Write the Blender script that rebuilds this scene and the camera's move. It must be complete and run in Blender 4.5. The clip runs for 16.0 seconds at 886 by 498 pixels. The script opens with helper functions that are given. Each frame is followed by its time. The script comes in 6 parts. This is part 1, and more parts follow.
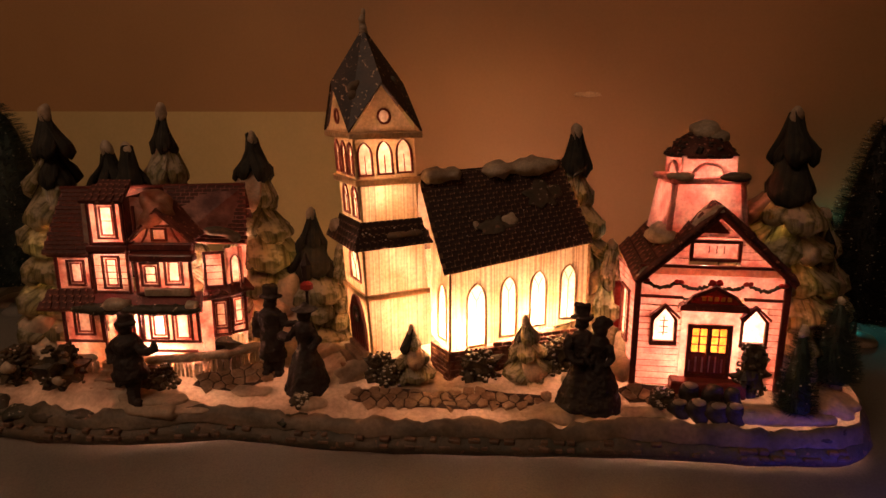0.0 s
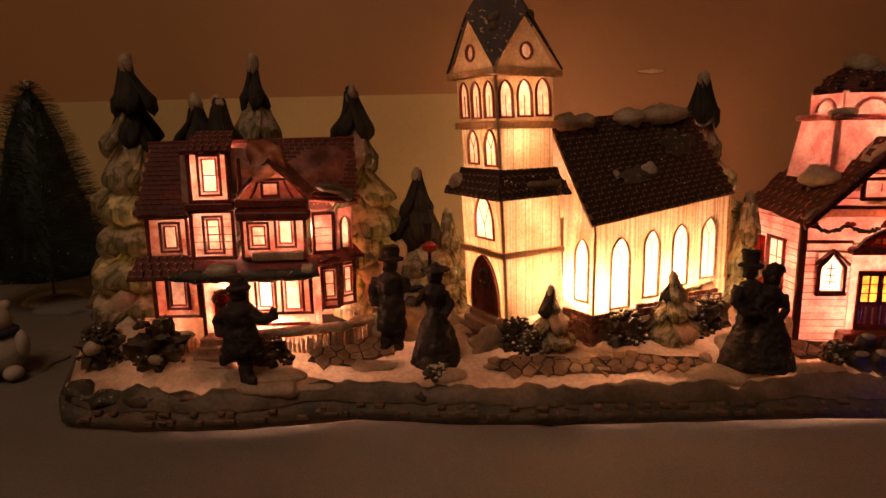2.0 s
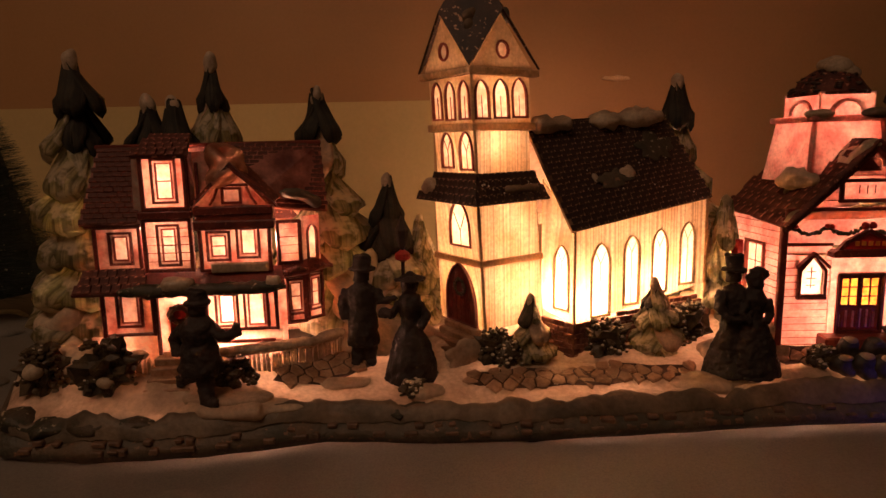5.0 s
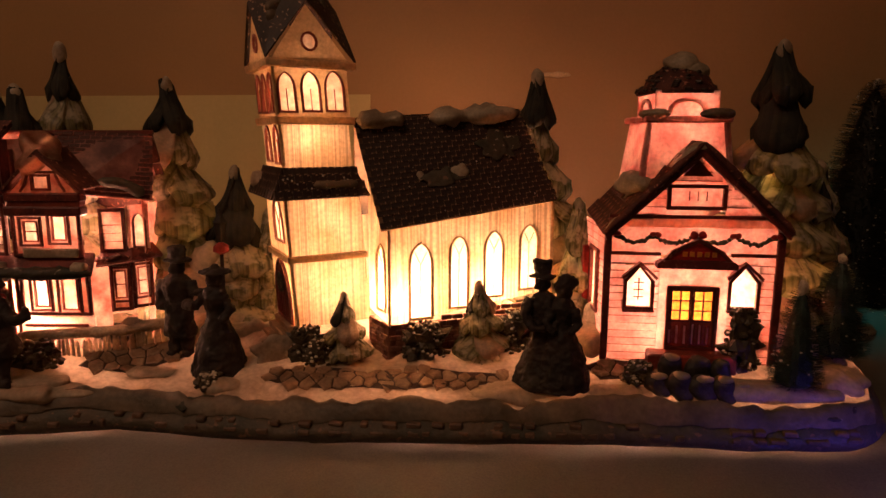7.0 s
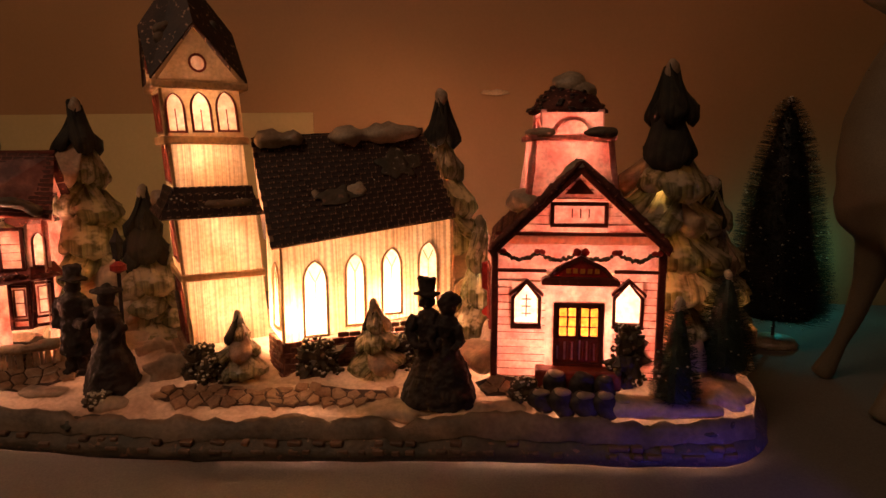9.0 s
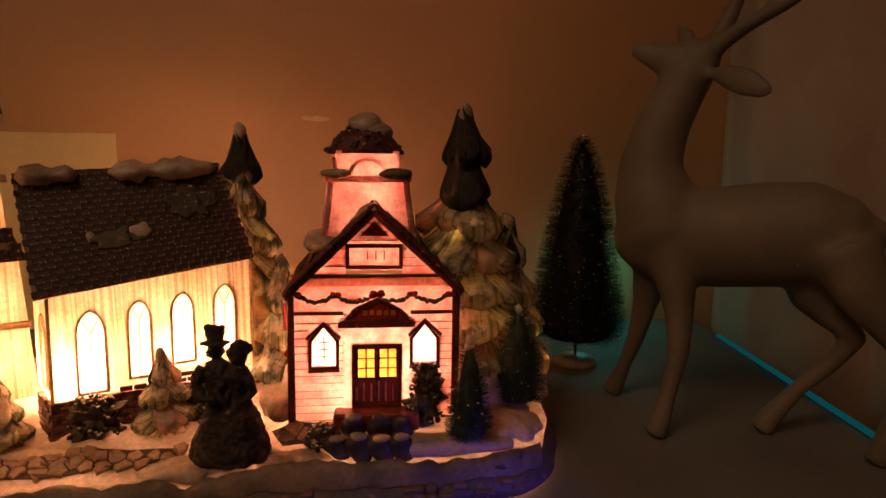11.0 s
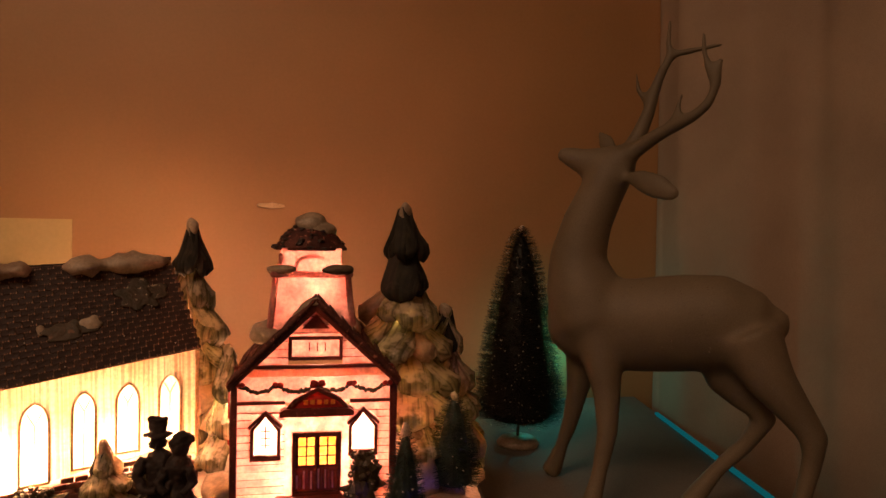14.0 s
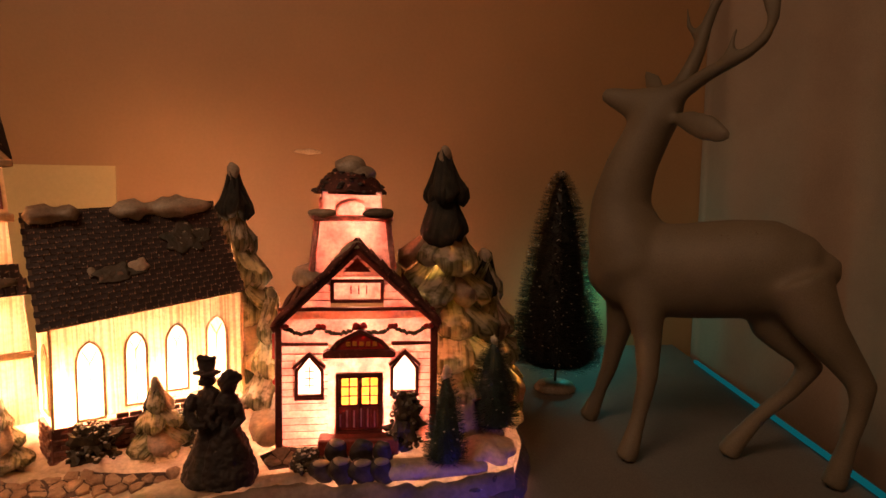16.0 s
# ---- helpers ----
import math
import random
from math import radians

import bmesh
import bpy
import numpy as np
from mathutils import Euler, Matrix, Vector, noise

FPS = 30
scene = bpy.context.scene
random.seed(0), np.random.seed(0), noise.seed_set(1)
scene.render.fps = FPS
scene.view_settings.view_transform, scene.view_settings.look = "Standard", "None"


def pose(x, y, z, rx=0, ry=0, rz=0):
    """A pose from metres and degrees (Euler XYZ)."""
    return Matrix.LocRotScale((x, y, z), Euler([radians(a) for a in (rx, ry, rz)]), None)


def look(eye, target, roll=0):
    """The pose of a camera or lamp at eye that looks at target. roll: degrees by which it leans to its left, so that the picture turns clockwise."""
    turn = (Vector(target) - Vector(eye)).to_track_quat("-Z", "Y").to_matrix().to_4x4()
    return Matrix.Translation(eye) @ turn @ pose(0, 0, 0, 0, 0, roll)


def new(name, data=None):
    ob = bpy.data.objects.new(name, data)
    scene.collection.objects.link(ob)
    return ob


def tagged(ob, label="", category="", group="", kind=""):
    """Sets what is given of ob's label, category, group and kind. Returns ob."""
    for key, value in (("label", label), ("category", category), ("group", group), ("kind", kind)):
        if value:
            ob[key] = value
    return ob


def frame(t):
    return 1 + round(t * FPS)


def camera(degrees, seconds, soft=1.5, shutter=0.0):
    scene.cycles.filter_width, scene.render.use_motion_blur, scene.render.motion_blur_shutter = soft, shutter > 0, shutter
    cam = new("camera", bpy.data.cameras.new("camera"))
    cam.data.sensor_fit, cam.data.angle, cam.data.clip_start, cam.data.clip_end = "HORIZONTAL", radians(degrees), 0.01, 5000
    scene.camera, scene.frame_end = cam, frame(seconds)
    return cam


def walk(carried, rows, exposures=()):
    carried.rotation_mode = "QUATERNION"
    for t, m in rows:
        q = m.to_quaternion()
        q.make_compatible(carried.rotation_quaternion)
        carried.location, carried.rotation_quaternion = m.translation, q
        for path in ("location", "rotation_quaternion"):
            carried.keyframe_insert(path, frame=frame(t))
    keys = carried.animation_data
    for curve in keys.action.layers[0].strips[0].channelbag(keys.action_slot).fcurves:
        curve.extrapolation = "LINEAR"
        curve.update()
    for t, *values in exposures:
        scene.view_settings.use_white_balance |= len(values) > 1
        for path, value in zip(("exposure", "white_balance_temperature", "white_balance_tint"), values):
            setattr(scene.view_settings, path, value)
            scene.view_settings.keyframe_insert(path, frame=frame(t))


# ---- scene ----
cam = camera(69.6, 16.0)
# seconds, eye (x, y, z), yaw, pitch, roll
PATH = [
    (0, 0.0590, -0.0506, 0.2465, 8.58, -13.02, -0.09),
    (0.5, 0.0561, -0.0456, 0.2155, 10.73, -10.86, 0.97),
    (1, 0.0475, -0.0400, 0.1944, 10.20, -9.90, 0.52),
    (1.5, 0.0078, -0.0404, 0.1799, 9.73, -10.12, 0.57),
    (2, -0.0663, -0.0307, 0.1873, 5.32, -10.53, -1.01),
    (2.5, -0.1219, -0.0236, 0.1847, 0.94, -9.92, -1.33),
    (3, -0.1598, -0.0216, 0.1750, -1.20, -9.98, -1.65),
    (5.5, -0.0383, -0.0045, 0.1809, 3.07, -9.34, -0.38),
    (6, 0.0065, 0.0023, 0.1800, 4.98, -9.83, 0.40),
    (6.5, 0.0460, 0.0069, 0.1756, 6.33, -9.39, 0.25),
    (7, 0.0775, 0.0103, 0.1784, 6.85, -9.70, 0.21),
    (7.5, 0.1069, 0.0131, 0.1770, 7.37, -8.76, -0.04),
    (8, 0.1192, 0.0096, 0.1781, 8.14, -8.31, 0.30),
    (8.5, 0.1337, 0.0101, 0.1805, 7.66, -8.26, 0.43),
    (9, 0.1436, 0.0149, 0.1809, 6.50, -8.38, -0.02),
    (9.5, 0.1528, 0.0203, 0.1810, 3.32, -8.27, 0.01),
    (10, 0.1614, 0.0231, 0.1855, -0.57, -8.64, 0.16),
    (12.5, 0.1907, 0.0025, 0.2124, -10.40, -2.13, 0.95),
    (13, 0.1890, -0.0080, 0.2146, -10.21, -0.45, 0.84),
    (13.5, 0.1882, -0.0122, 0.2171, -10.02, 0.40, 0.95),
    (14, 0.1898, -0.0113, 0.2154, -10.02, -0.76, 0.92),
    (14.5, 0.1903, -0.0082, 0.2128, -10.11, -2.72, 1.43),
    (15, 0.1899, -0.0059, 0.2114, -9.04, -3.96, 1.11),
    (15.5, 0.1883, -0.0061, 0.2109, -8.28, -4.51, 1.05),
    (16, 0.1858, -0.0066, 0.2112, -7.08, -5.32, 0.86),
]


def eye_pose(x, y, z, yaw, pitch, roll):
    return pose(x, y, z, 0, 0, yaw) @ pose(0, 0, 0, 90 + pitch, 0, 0) @ pose(0, 0, 0, 0, 0, roll)


walk(cam, [(t, eye_pose(*row)) for t, *row in PATH], [(0.0, 0.28), (3.2, 0.25), (5.5, 0.12), (10.0, 0.16), (12.4, 1.12), (14.5, 1.12), (16.0, 1.04)])

# ---------------------------------------------------------------- light
world = bpy.data.worlds.new("dim_room")
scene.world = world
world.use_nodes = True
wbg = world.node_tree.nodes["Background"]
wbg.inputs[0].default_value = (1.0, 0.72, 0.42, 1)
wbg.inputs[1].default_value = 0.012
scene.view_settings.exposure = 0.0


def bulb(name, x, y, z, watts, colour, radius=0.006):
    data = bpy.data.lights.new(name, "POINT")
    data.energy, data.color, data.shadow_soft_size = watts, colour, radius
    ob = new(name, data)
    ob.location = (x, y, z)
    return ob


WARM = (1.0, 0.44, 0.27)
GOLD = (1.0, 0.485, 0.265)
bulb("church_bulb", -0.006, 0.420, 0.076, 0.62, GOLD, 0.011)
bulb("church_bulb", 0.050, 0.450, 0.082, 0.54, GOLD, 0.011)
bulb("steeple_bulb", -0.056, 0.424, 0.086, 0.15, GOLD, 0.004)
bulb("steeple_bulb", -0.058, 0.424, 0.130, 0.09, GOLD, 0.004)
bulb("steeple_bulb", -0.060, 0.412, 0.180, 0.045, GOLD, 0.004)
bulb("steeple_bulb", -0.061, 0.411, 0.212, 0.035, GOLD, 0.004)
bulb("house_bulb", 0.182, 0.438, 0.075, 0.66, WARM, 0.011)
bulb("house_bulb", 0.1775, 0.443, 0.182, 0.052, WARM, 0.004)
bulb("house_bulb", 0.182, 0.430, 0.145, 0.036, WARM, 0.004)
bulb("house_bulb", 0.1775, 0.443, 0.200, 0.030, WARM, 0.003)
bulb("inn_bulb", -0.245, 0.392, 0.074, 0.85, WARM, 0.010)
bulb("inn_bulb", -0.265, 0.395, 0.135, 0.19, WARM)
# two added fill lamps: in the dormer, and inside the heaped gable snow
bulb("inn_bulb", -0.2560, 0.3860, 0.1620, 0.050, WARM, 0.004)
bulb("inn_bulb", -0.2220, 0.3835, 0.1640, 0.035, WARM, 0.003)
bulb("inn_bulb", -0.205, 0.400, 0.120, 0.11, WARM)
# added, unseen lamps under the base that make the cast snow glow
for cx, cy, w in ((-0.285, 0.376, 0.009), (-0.245, 0.372, 0.035), (-0.205, 0.372, 0.030), (-0.140, 0.415, 0.022), (-0.050, 0.392, 0.016), (0.010, 0.390, 0.034),
                  (0.065, 0.415, 0.026), (0.122, 0.420, 0.045), (0.155, 0.398, 0.034), (0.215, 0.402, 0.022), (-0.335, 0.418, 0.034), (0.245, 0.440, 0.014), (0.262, 0.420, 0.030), (0.112, 0.462, 0.050), (0.120, 0.440, 0.030), (-0.165, 0.400, 0.022)):
    bulb("base_fill_bulb", cx, cy, 0.013, w * 2.2, WARM, 0.004)
blue = bpy.data.lights.new("blue_spot", "SPOT")
blue.energy, blue.color, blue.spot_size, blue.spot_blend, blue.shadow_soft_size = 0.42, (0.13, 0.07, 1.0), radians(64), 0.9, 0.006
new("blue_spot", blue).matrix_world = look((0.345, 0.250, 0.014), (0.258, 0.356, -0.020))
bulb("teal_bulb", 0.462, 0.772, 0.070, 0.055, (0.05, 0.80, 0.72), 0.004)
# the room's own dim lamp, high behind the camera
room = bpy.data.lights.new("room_lamp", "AREA")
room.shape, room.size, room.energy, room.color = "DISK", 0.8, 5.6, (1.0, 0.58, 0.35)
new("room_lamp", room).matrix_world = look((-0.45, -0.30, 1.22), (-0.35, 0.05, 0.0))

# ---------------------------------------------------------------- materials


def mat(name, colour, colour2=None, rough=0.6, scale=60.0, fine=400.0, bump=0.3, through_light=0.0, tcol=None, metal=0.0,
        stripes=None, depth=0.0006, coat=0.0, snow=None, flecks=None, grain=1.0):
    """A painted or natural surface: two colours mixed by a coarse noise, broken by a fine one, with fine relief;
    through_light: the share of light that the thin casting lets through."""
    m = bpy.data.materials.new(name)
    m.use_nodes = True
    nt = m.node_tree
    nodes, links = nt.nodes, nt.links
    nodes.clear()
    out = nodes.new("ShaderNodeOutputMaterial")
    bsdf = nodes.new("ShaderNodeBsdfPrincipled")
    co = nodes.new("ShaderNodeTexCoord")
    n1, n2 = nodes.new("ShaderNodeTexNoise"), nodes.new("ShaderNodeTexNoise")
    n1.inputs["Scale"].default_value, n1.inputs["Detail"].default_value = scale, 5
    n2.inputs["Scale"].default_value, n2.inputs["Detail"].default_value = fine, 4
    for n in (n1, n2):
        links.new(co.outputs["Object"], n.inputs["Vector"])
    c2 = colour2 or tuple(0.72 * v for v in colour)
    ramp = nodes.new("ShaderNodeValToRGB")
    ramp.color_ramp.elements[0].position, ramp.color_ramp.elements[1].position = 0.36, 0.64
    ramp.color_ramp.elements[0].color, ramp.color_ramp.elements[1].color = (*c2, 1), (*colour, 1)
    links.new(n1.outputs["Fac"], ramp.inputs[0])
    fineramp = nodes.new("ShaderNodeMapRange")
    fineramp.inputs[1].default_value, fineramp.inputs[2].default_value = 0.3, 0.7
    fineramp.inputs[3].default_value, fineramp.inputs[4].default_value = 1 - 0.22 * grain, 1 + 0.12 * grain
    links.new(n2.outputs["Fac"], fineramp.inputs[0])
    mul = nodes.new("ShaderNodeMixRGB")
    mul.blend_type = "MULTIPLY"
    mul.inputs[0].default_value = 1
    links.new(ramp.outputs[0], mul.inputs[1])
    links.new(fineramp.outputs[0], mul.inputs[2])
    col, height = mul.outputs[0], n2.outputs["Fac"]
    info = nodes.new("ShaderNodeObjectInfo")
    vary = nodes.new("ShaderNodeMapRange")
    vary.inputs[3].default_value, vary.inputs[4].default_value = 0.86, 1.12
    links.new(info.outputs["Random"], vary.inputs[0])
    mul2 = nodes.new("ShaderNodeMixRGB")
    mul2.blend_type = "MULTIPLY"
    mul2.inputs[0].default_value = 1
    links.new(col, mul2.inputs[1])
    links.new(vary.outputs[0], mul2.inputs[2])
    col = mul2.outputs[0]
    grey = None
    if stripes:
        axis_vec, per_metre, dark = stripes
        dot = nodes.new("ShaderNodeVectorMath")
        dot.operation = "DOT_PRODUCT"
        dot.inputs[1].default_value = axis_vec
        wob = nodes.new("ShaderNodeVectorMath")
        wob.operation = "SCALE"
        wob.inputs["Scale"].default_value = 0.0012
        links.new(n1.outputs["Color"], wob.inputs[0])
        add = nodes.new("ShaderNodeVectorMath")
        links.new(co.outputs["Object"], add.inputs[0])
        links.new(wob.outputs[0], add.inputs[1])
        links.new(add.outputs[0], dot.inputs[0])
        sc = nodes.new("ShaderNodeMath")
        sc.operation = "MULTIPLY"
        sc.inputs[1].default_value = per_metre
        links.new(dot.outputs["Value"], sc.inputs[0])
        cell = nodes.new("ShaderNodeTexNoise")
        cell.noise_dimensions = "1D"
        cell.inputs["Scale"].default_value, cell.inputs["Detail"].default_value = 1.0, 3
        links.new(sc.outputs[0], cell.inputs["W"])
        rr = nodes.new("ShaderNodeMapRange")
        rr.inputs[1].default_value, rr.inputs[2].default_value = 0.38, 0.58
        rr.inputs[3].default_value, rr.inputs[4].default_value = dark, 1.0
        links.new(cell.outputs["Fac"], rr.inputs[0])
        m3 = nodes.new("ShaderNodeMixRGB")
        m3.blend_type = "MULTIPLY"
        m3.inputs[0].default_value = 1
        links.new(col, m3.inputs[1])
        links.new(rr.outputs[0], m3.inputs[2])
        col, height, grey = m3.outputs[0], rr.outputs[0], rr.outputs[0]
    for extra, lo, hi, sc_ in ((snow, 0.5, 0.62, 0.5), (flecks, 0.62, 0.68, 1.0)):
        if extra:
            n3 = nodes.new("ShaderNodeTexNoise")
            n3.inputs["Scale"].default_value, n3.inputs["Detail"].default_value = (scale * 1.7 if extra is snow else fine * 0.7), 3
            links.new(co.outputs["Object"], n3.inputs["Vector"])
            r3 = nodes.new("ShaderNodeMapRange")
            r3.inputs[1].default_value, r3.inputs[2].default_value = lo, hi
            links.new(n3.outputs["Fac"], r3.inputs[0])
            m4 = nodes.new("ShaderNodeMixRGB")
            links.new(r3.outputs[0], m4.inputs[0])
            links.new(col, m4.inputs[1])
            m4.inputs[2].default_value = (*extra, 1)
            col = m4.outputs[0]
    links.new(col, bsdf.inputs["Base Color"])
    bsdf.inputs["Roughness"].default_value, bsdf.inputs["Metallic"].default_value = rough, metal
    bsdf.inputs["Coat Weight"].default_value = coat
    bmp = nodes.new("ShaderNodeBump")
    bmp.inputs["Strength"].default_value, bmp.inputs["Distance"].default_value = bump, depth
    links.new(height, bmp.inputs["Height"])
    links.new(bmp.outputs[0], bsdf.inputs["Normal"])
    if through_light:
        tr = nodes.new("ShaderNodeBsdfTranslucent")
        if tcol:
            m5 = nodes.new("ShaderNodeMixRGB")
            m5.blend_type = "MULTIPLY"
            m5.inputs[0].default_value = 1
            links.new(col, m5.inputs[1])
            m5.inputs[2].default_value = (*tcol, 1)
            links.new(m5.outputs[0], tr.inputs["Color"])
        else:
            links.new(col, tr.inputs["Color"])
        mix = nodes.new("ShaderNodeMixShader")
        mix.inputs[0].default_value = through_light
        links.new(bsdf.outputs[0], mix.inputs[1])
        links.new(tr.outputs[0], mix.inputs[2])
        links.new(mix.outputs[0], out.inputs[0])
    else:
        links.new(bsdf.outputs[0], out.inputs[0])
    return m


def glow(name, colour, strength):
    m = bpy.data.materials.new(name)
    m.use_nodes = True
    nt = m.node_tree
    nt.nodes.clear()
    out, em = nt.nodes.new("ShaderNodeOutputMaterial"), nt.nodes.new("ShaderNodeEmission")
    em.inputs[0].default_value, em.inputs[1].default_value = (*colour, 1), strength
    nt.links.new(em.outputs[0], out.inputs[0])
    return m


CLOTH = mat("grey_cloth", (0.165, 0.157, 0.135), (0.138, 0.130, 0.112), 0.75, 9, 900, 0.25)
WALL = mat("beige_wall_paint", (0.45, 0.262, 0.115), (0.41, 0.236, 0.104), 0.5, 5, 260, 0.06, grain=0.2)
PALEPANEL = mat("pale_yellow_panel", (0.58, 0.47, 0.225), (0.54, 0.43, 0.20), 0.5, 8, 260, 0.05, grain=0.2)
# pale colour standing in for a glare on the glossy wall
WALLGLARE = mat("painted_wall_glare", (0.66, 0.48, 0.28), (0.60, 0.40, 0.21), 0.4, 60, 500, 0.2)
CURTAIN = mat("brown_curtain", (0.46, 0.36, 0.26), (0.40, 0.31, 0.225), 0.8, 12, 1500, 0.3)
CEIL = mat("ceiling_paint", (0.6, 0.5, 0.4), None, 0.8, 5, 200, 0.1)
TEAL = glow("teal_led", (0.02, 0.50, 0.56), 0.07)
SNOW = mat("cast_snow", (0.74, 0.60, 0.44), (0.54, 0.40, 0.28), 0.5, 38, 320, 0.6, 0.35, depth=0.001)
SNOWCAP = mat("snow_cap", (0.70, 0.58, 0.42), (0.44, 0.34, 0.24), 0.45, 70, 500, 0.5, 0.35, coat=0.3)
RIM = mat("painted_rim", (0.125, 0.085, 0.052), (0.060, 0.058, 0.042), 0.6, 45, 300, 0.8, depth=0.0012, flecks=(0.22, 0.12, 0.07))
MOSS = mat("dark_moss", (0.03, 0.032, 0.018), (0.07, 0.05, 0.03), 0.6, 70, 350, 0.9, depth=0.001, flecks=(0.35, 0.3, 0.2))
LEDGE = mat("grey_olive_snow", (0.20, 0.150, 0.100), (0.085, 0.068, 0.046), 0.55, 42, 320, 0.7, 0.1, depth=0.001)
RIMBRICK = mat("rim_brick", (0.19, 0.105, 0.062), (0.10, 0.065, 0.042), 0.6, 120, 500, 0.6)
COBBLE = mat("brown_cobble", (0.46, 0.30, 0.19), (0.32, 0.18, 0.10), 0.5, 90, 500, 0.5, 0.25)
HEAP = mat("lit_rusty_snow", (0.72, 0.42, 0.27), (0.40, 0.15, 0.09), 0.45, 70, 420, 0.7, 0.6, coat=0.3)
# bright and dark reds stand in for light showing in some joints
LITROOF = mat("painted_lit_joints", (0.66, 0.28, 0.21), (0.16, 0.04, 0.03), 0.5, 45, 400, 0.5, 0.5)
WORNROOF = mat("worn_brown_underlay", (0.34, 0.20, 0.11), (0.03, 0.014, 0.008), 0.5, 30, 260, 0.5, 0.2)
GROUT = mat("dark_grout", (0.07, 0.035, 0.02), None, 0.7, 90, 500, 0.4)
CREAM = mat("cream_boards", (0.88, 0.75, 0.53), (0.70, 0.50, 0.29), 0.4, 45, 420, 0.5, 0.5, stripes=((1, 0.55, 0.02), 460, 0.58), coat=0.3)
CREAMTRIM = mat("cream_moulding", (0.82, 0.62, 0.38), (0.62, 0.42, 0.22), 0.4, 60, 420, 0.4, 0.38, coat=0.3)
PANE = mat("lit_pane", (0.95, 0.91, 0.82), (0.93, 0.82, 0.64), 0.3, 90, 300, 0.1, 0.80)
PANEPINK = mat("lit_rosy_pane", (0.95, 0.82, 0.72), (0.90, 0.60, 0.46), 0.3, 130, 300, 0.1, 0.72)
PANEGOLD = mat("lit_amber_pane", (0.88, 0.42, 0.09), (0.82, 0.30, 0.04), 0.3, 200, 400, 0.1, 0.38)
PINK = mat("rosy_clapboard", (0.90, 0.58, 0.52), (0.66, 0.26, 0.23), 0.4, 70, 420, 0.4, 0.5, coat=0.3)
PEACH = mat("peach_plaster", (0.90, 0.60, 0.49), (0.52, 0.17, 0.13), 0.4, 62, 420, 0.4, 0.5, coat=0.3)
MAROON = mat("maroon_trim", (0.20, 0.036, 0.026), (0.10, 0.018, 0.014), 0.4, 90, 600, 0.5, coat=0.35, flecks=(0.28, 0.08, 0.05))
REDTRIM = mat("red_brown_trim", (0.36, 0.08, 0.055), (0.22, 0.045, 0.03), 0.4, 90, 600, 0.5, 0.2, coat=0.35)
REDPAINT = mat("red_paint", (0.58, 0.06, 0.045), (0.40, 0.03, 0.03), 0.4, 90, 600, 0.4, 0.3)
SLATE = mat("dark_brown_slate", (0.050, 0.021, 0.012), (0.018, 0.008, 0.005), 0.6, 60, 500, 0.5, coat=0.05, flecks=(0.42, 0.24, 0.14))
SLATERED = mat("maroon_slate", (0.16, 0.045, 0.030), (0.07, 0.018, 0.012), 0.7, 80, 500, 0.7, 0.15, flecks=(0.5, 0.18, 0.11))
BRICK = mat("brown_brick", (0.30, 0.13, 0.085), (0.17, 0.06, 0.04), 0.55, 120, 500, 0.6, 0.2)
DOORRED = mat("dark_red_door", (0.26, 0.050, 0.036), (0.13, 0.022, 0.016), 0.4, 120, 500, 0.5, 0.28)
FIR = mat("cast_fir", (0.76, 0.67, 0.43), (0.36, 0.34, 0.15), 0.4, 2.2, 11, 0.7, 0.60, snow=(0.80, 0.71, 0.52), coat=0.3, depth=0.0012,
          stripes=((0.12, 1, 0), 13, 0.42))
FIRSNOW = mat("smooth_snowy_bough", (0.80, 0.60, 0.43), (0.58, 0.38, 0.24), 0.4, 1.6, 12, 0.4, 0.55, coat=0.3)
FIRCORE = mat("fir_core", (0.85, 0.80, 0.65), (0.70, 0.62, 0.45), 0.5, 60, 260, 0.4, 0.9)
# near-black bough colour: the unlit treetops' shade is painted in
FIRUNLIT = mat("fir_painted_unlit", (0.030, 0.024, 0.012), (0.014, 0.014, 0.008), 0.8, 3, 14, 0.7, 0.03, stripes=((0.12, 1, 0), 8, 0.5))
SHRUB = mat("dark_shrub", (0.100, 0.070, 0.036), (0.040, 0.030, 0.016), 0.5, 150, 500, 0.8)
FLECK = mat("snow_fleck", (0.75, 0.66, 0.52), None, 0.5, 100, 500, 0.4)
ROCK = mat("dark_stone", (0.060, 0.045, 0.035), (0.030, 0.022, 0.018), 0.6, 90, 400, 0.8)
BRISTLE = mat("black_green_bristle", (0.012, 0.016, 0.010), (0.006, 0.008, 0.005), 0.6, 40, 900, 0.2)
BRISTLEB = mat("green_bristle", (0.045, 0.080, 0.065), (0.020, 0.040, 0.034), 0.6, 60, 900, 0.2)
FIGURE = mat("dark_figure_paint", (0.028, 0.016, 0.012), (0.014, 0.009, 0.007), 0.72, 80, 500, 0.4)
FIGRED = mat("figure_red_paint", (0.34, 0.03, 0.025), None, 0.45, 80, 500, 0.3)
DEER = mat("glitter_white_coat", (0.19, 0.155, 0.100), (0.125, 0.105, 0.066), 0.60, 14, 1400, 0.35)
GLITTER = mat("glitter", (0.9, 0.85, 0.75), None, 0.15, 90, 500, 0.1, metal=0.8)
BEAR = mat("white_plush", (0.46, 0.40, 0.33), (0.38, 0.33, 0.27), 0.8, 60, 900, 0.6)
NAVY = mat("navy_scarf", (0.03, 0.03, 0.06), None, 0.8, 60, 900, 0.6)
WIRE = mat("twisted_wire", (0.20, 0.17, 0.13), None, 0.4, 90, 500, 0.2, metal=0.7)
RUBBER = mat("black_rubber", (0.015, 0.013, 0.012), None, 0.7, 90, 500, 0.2)

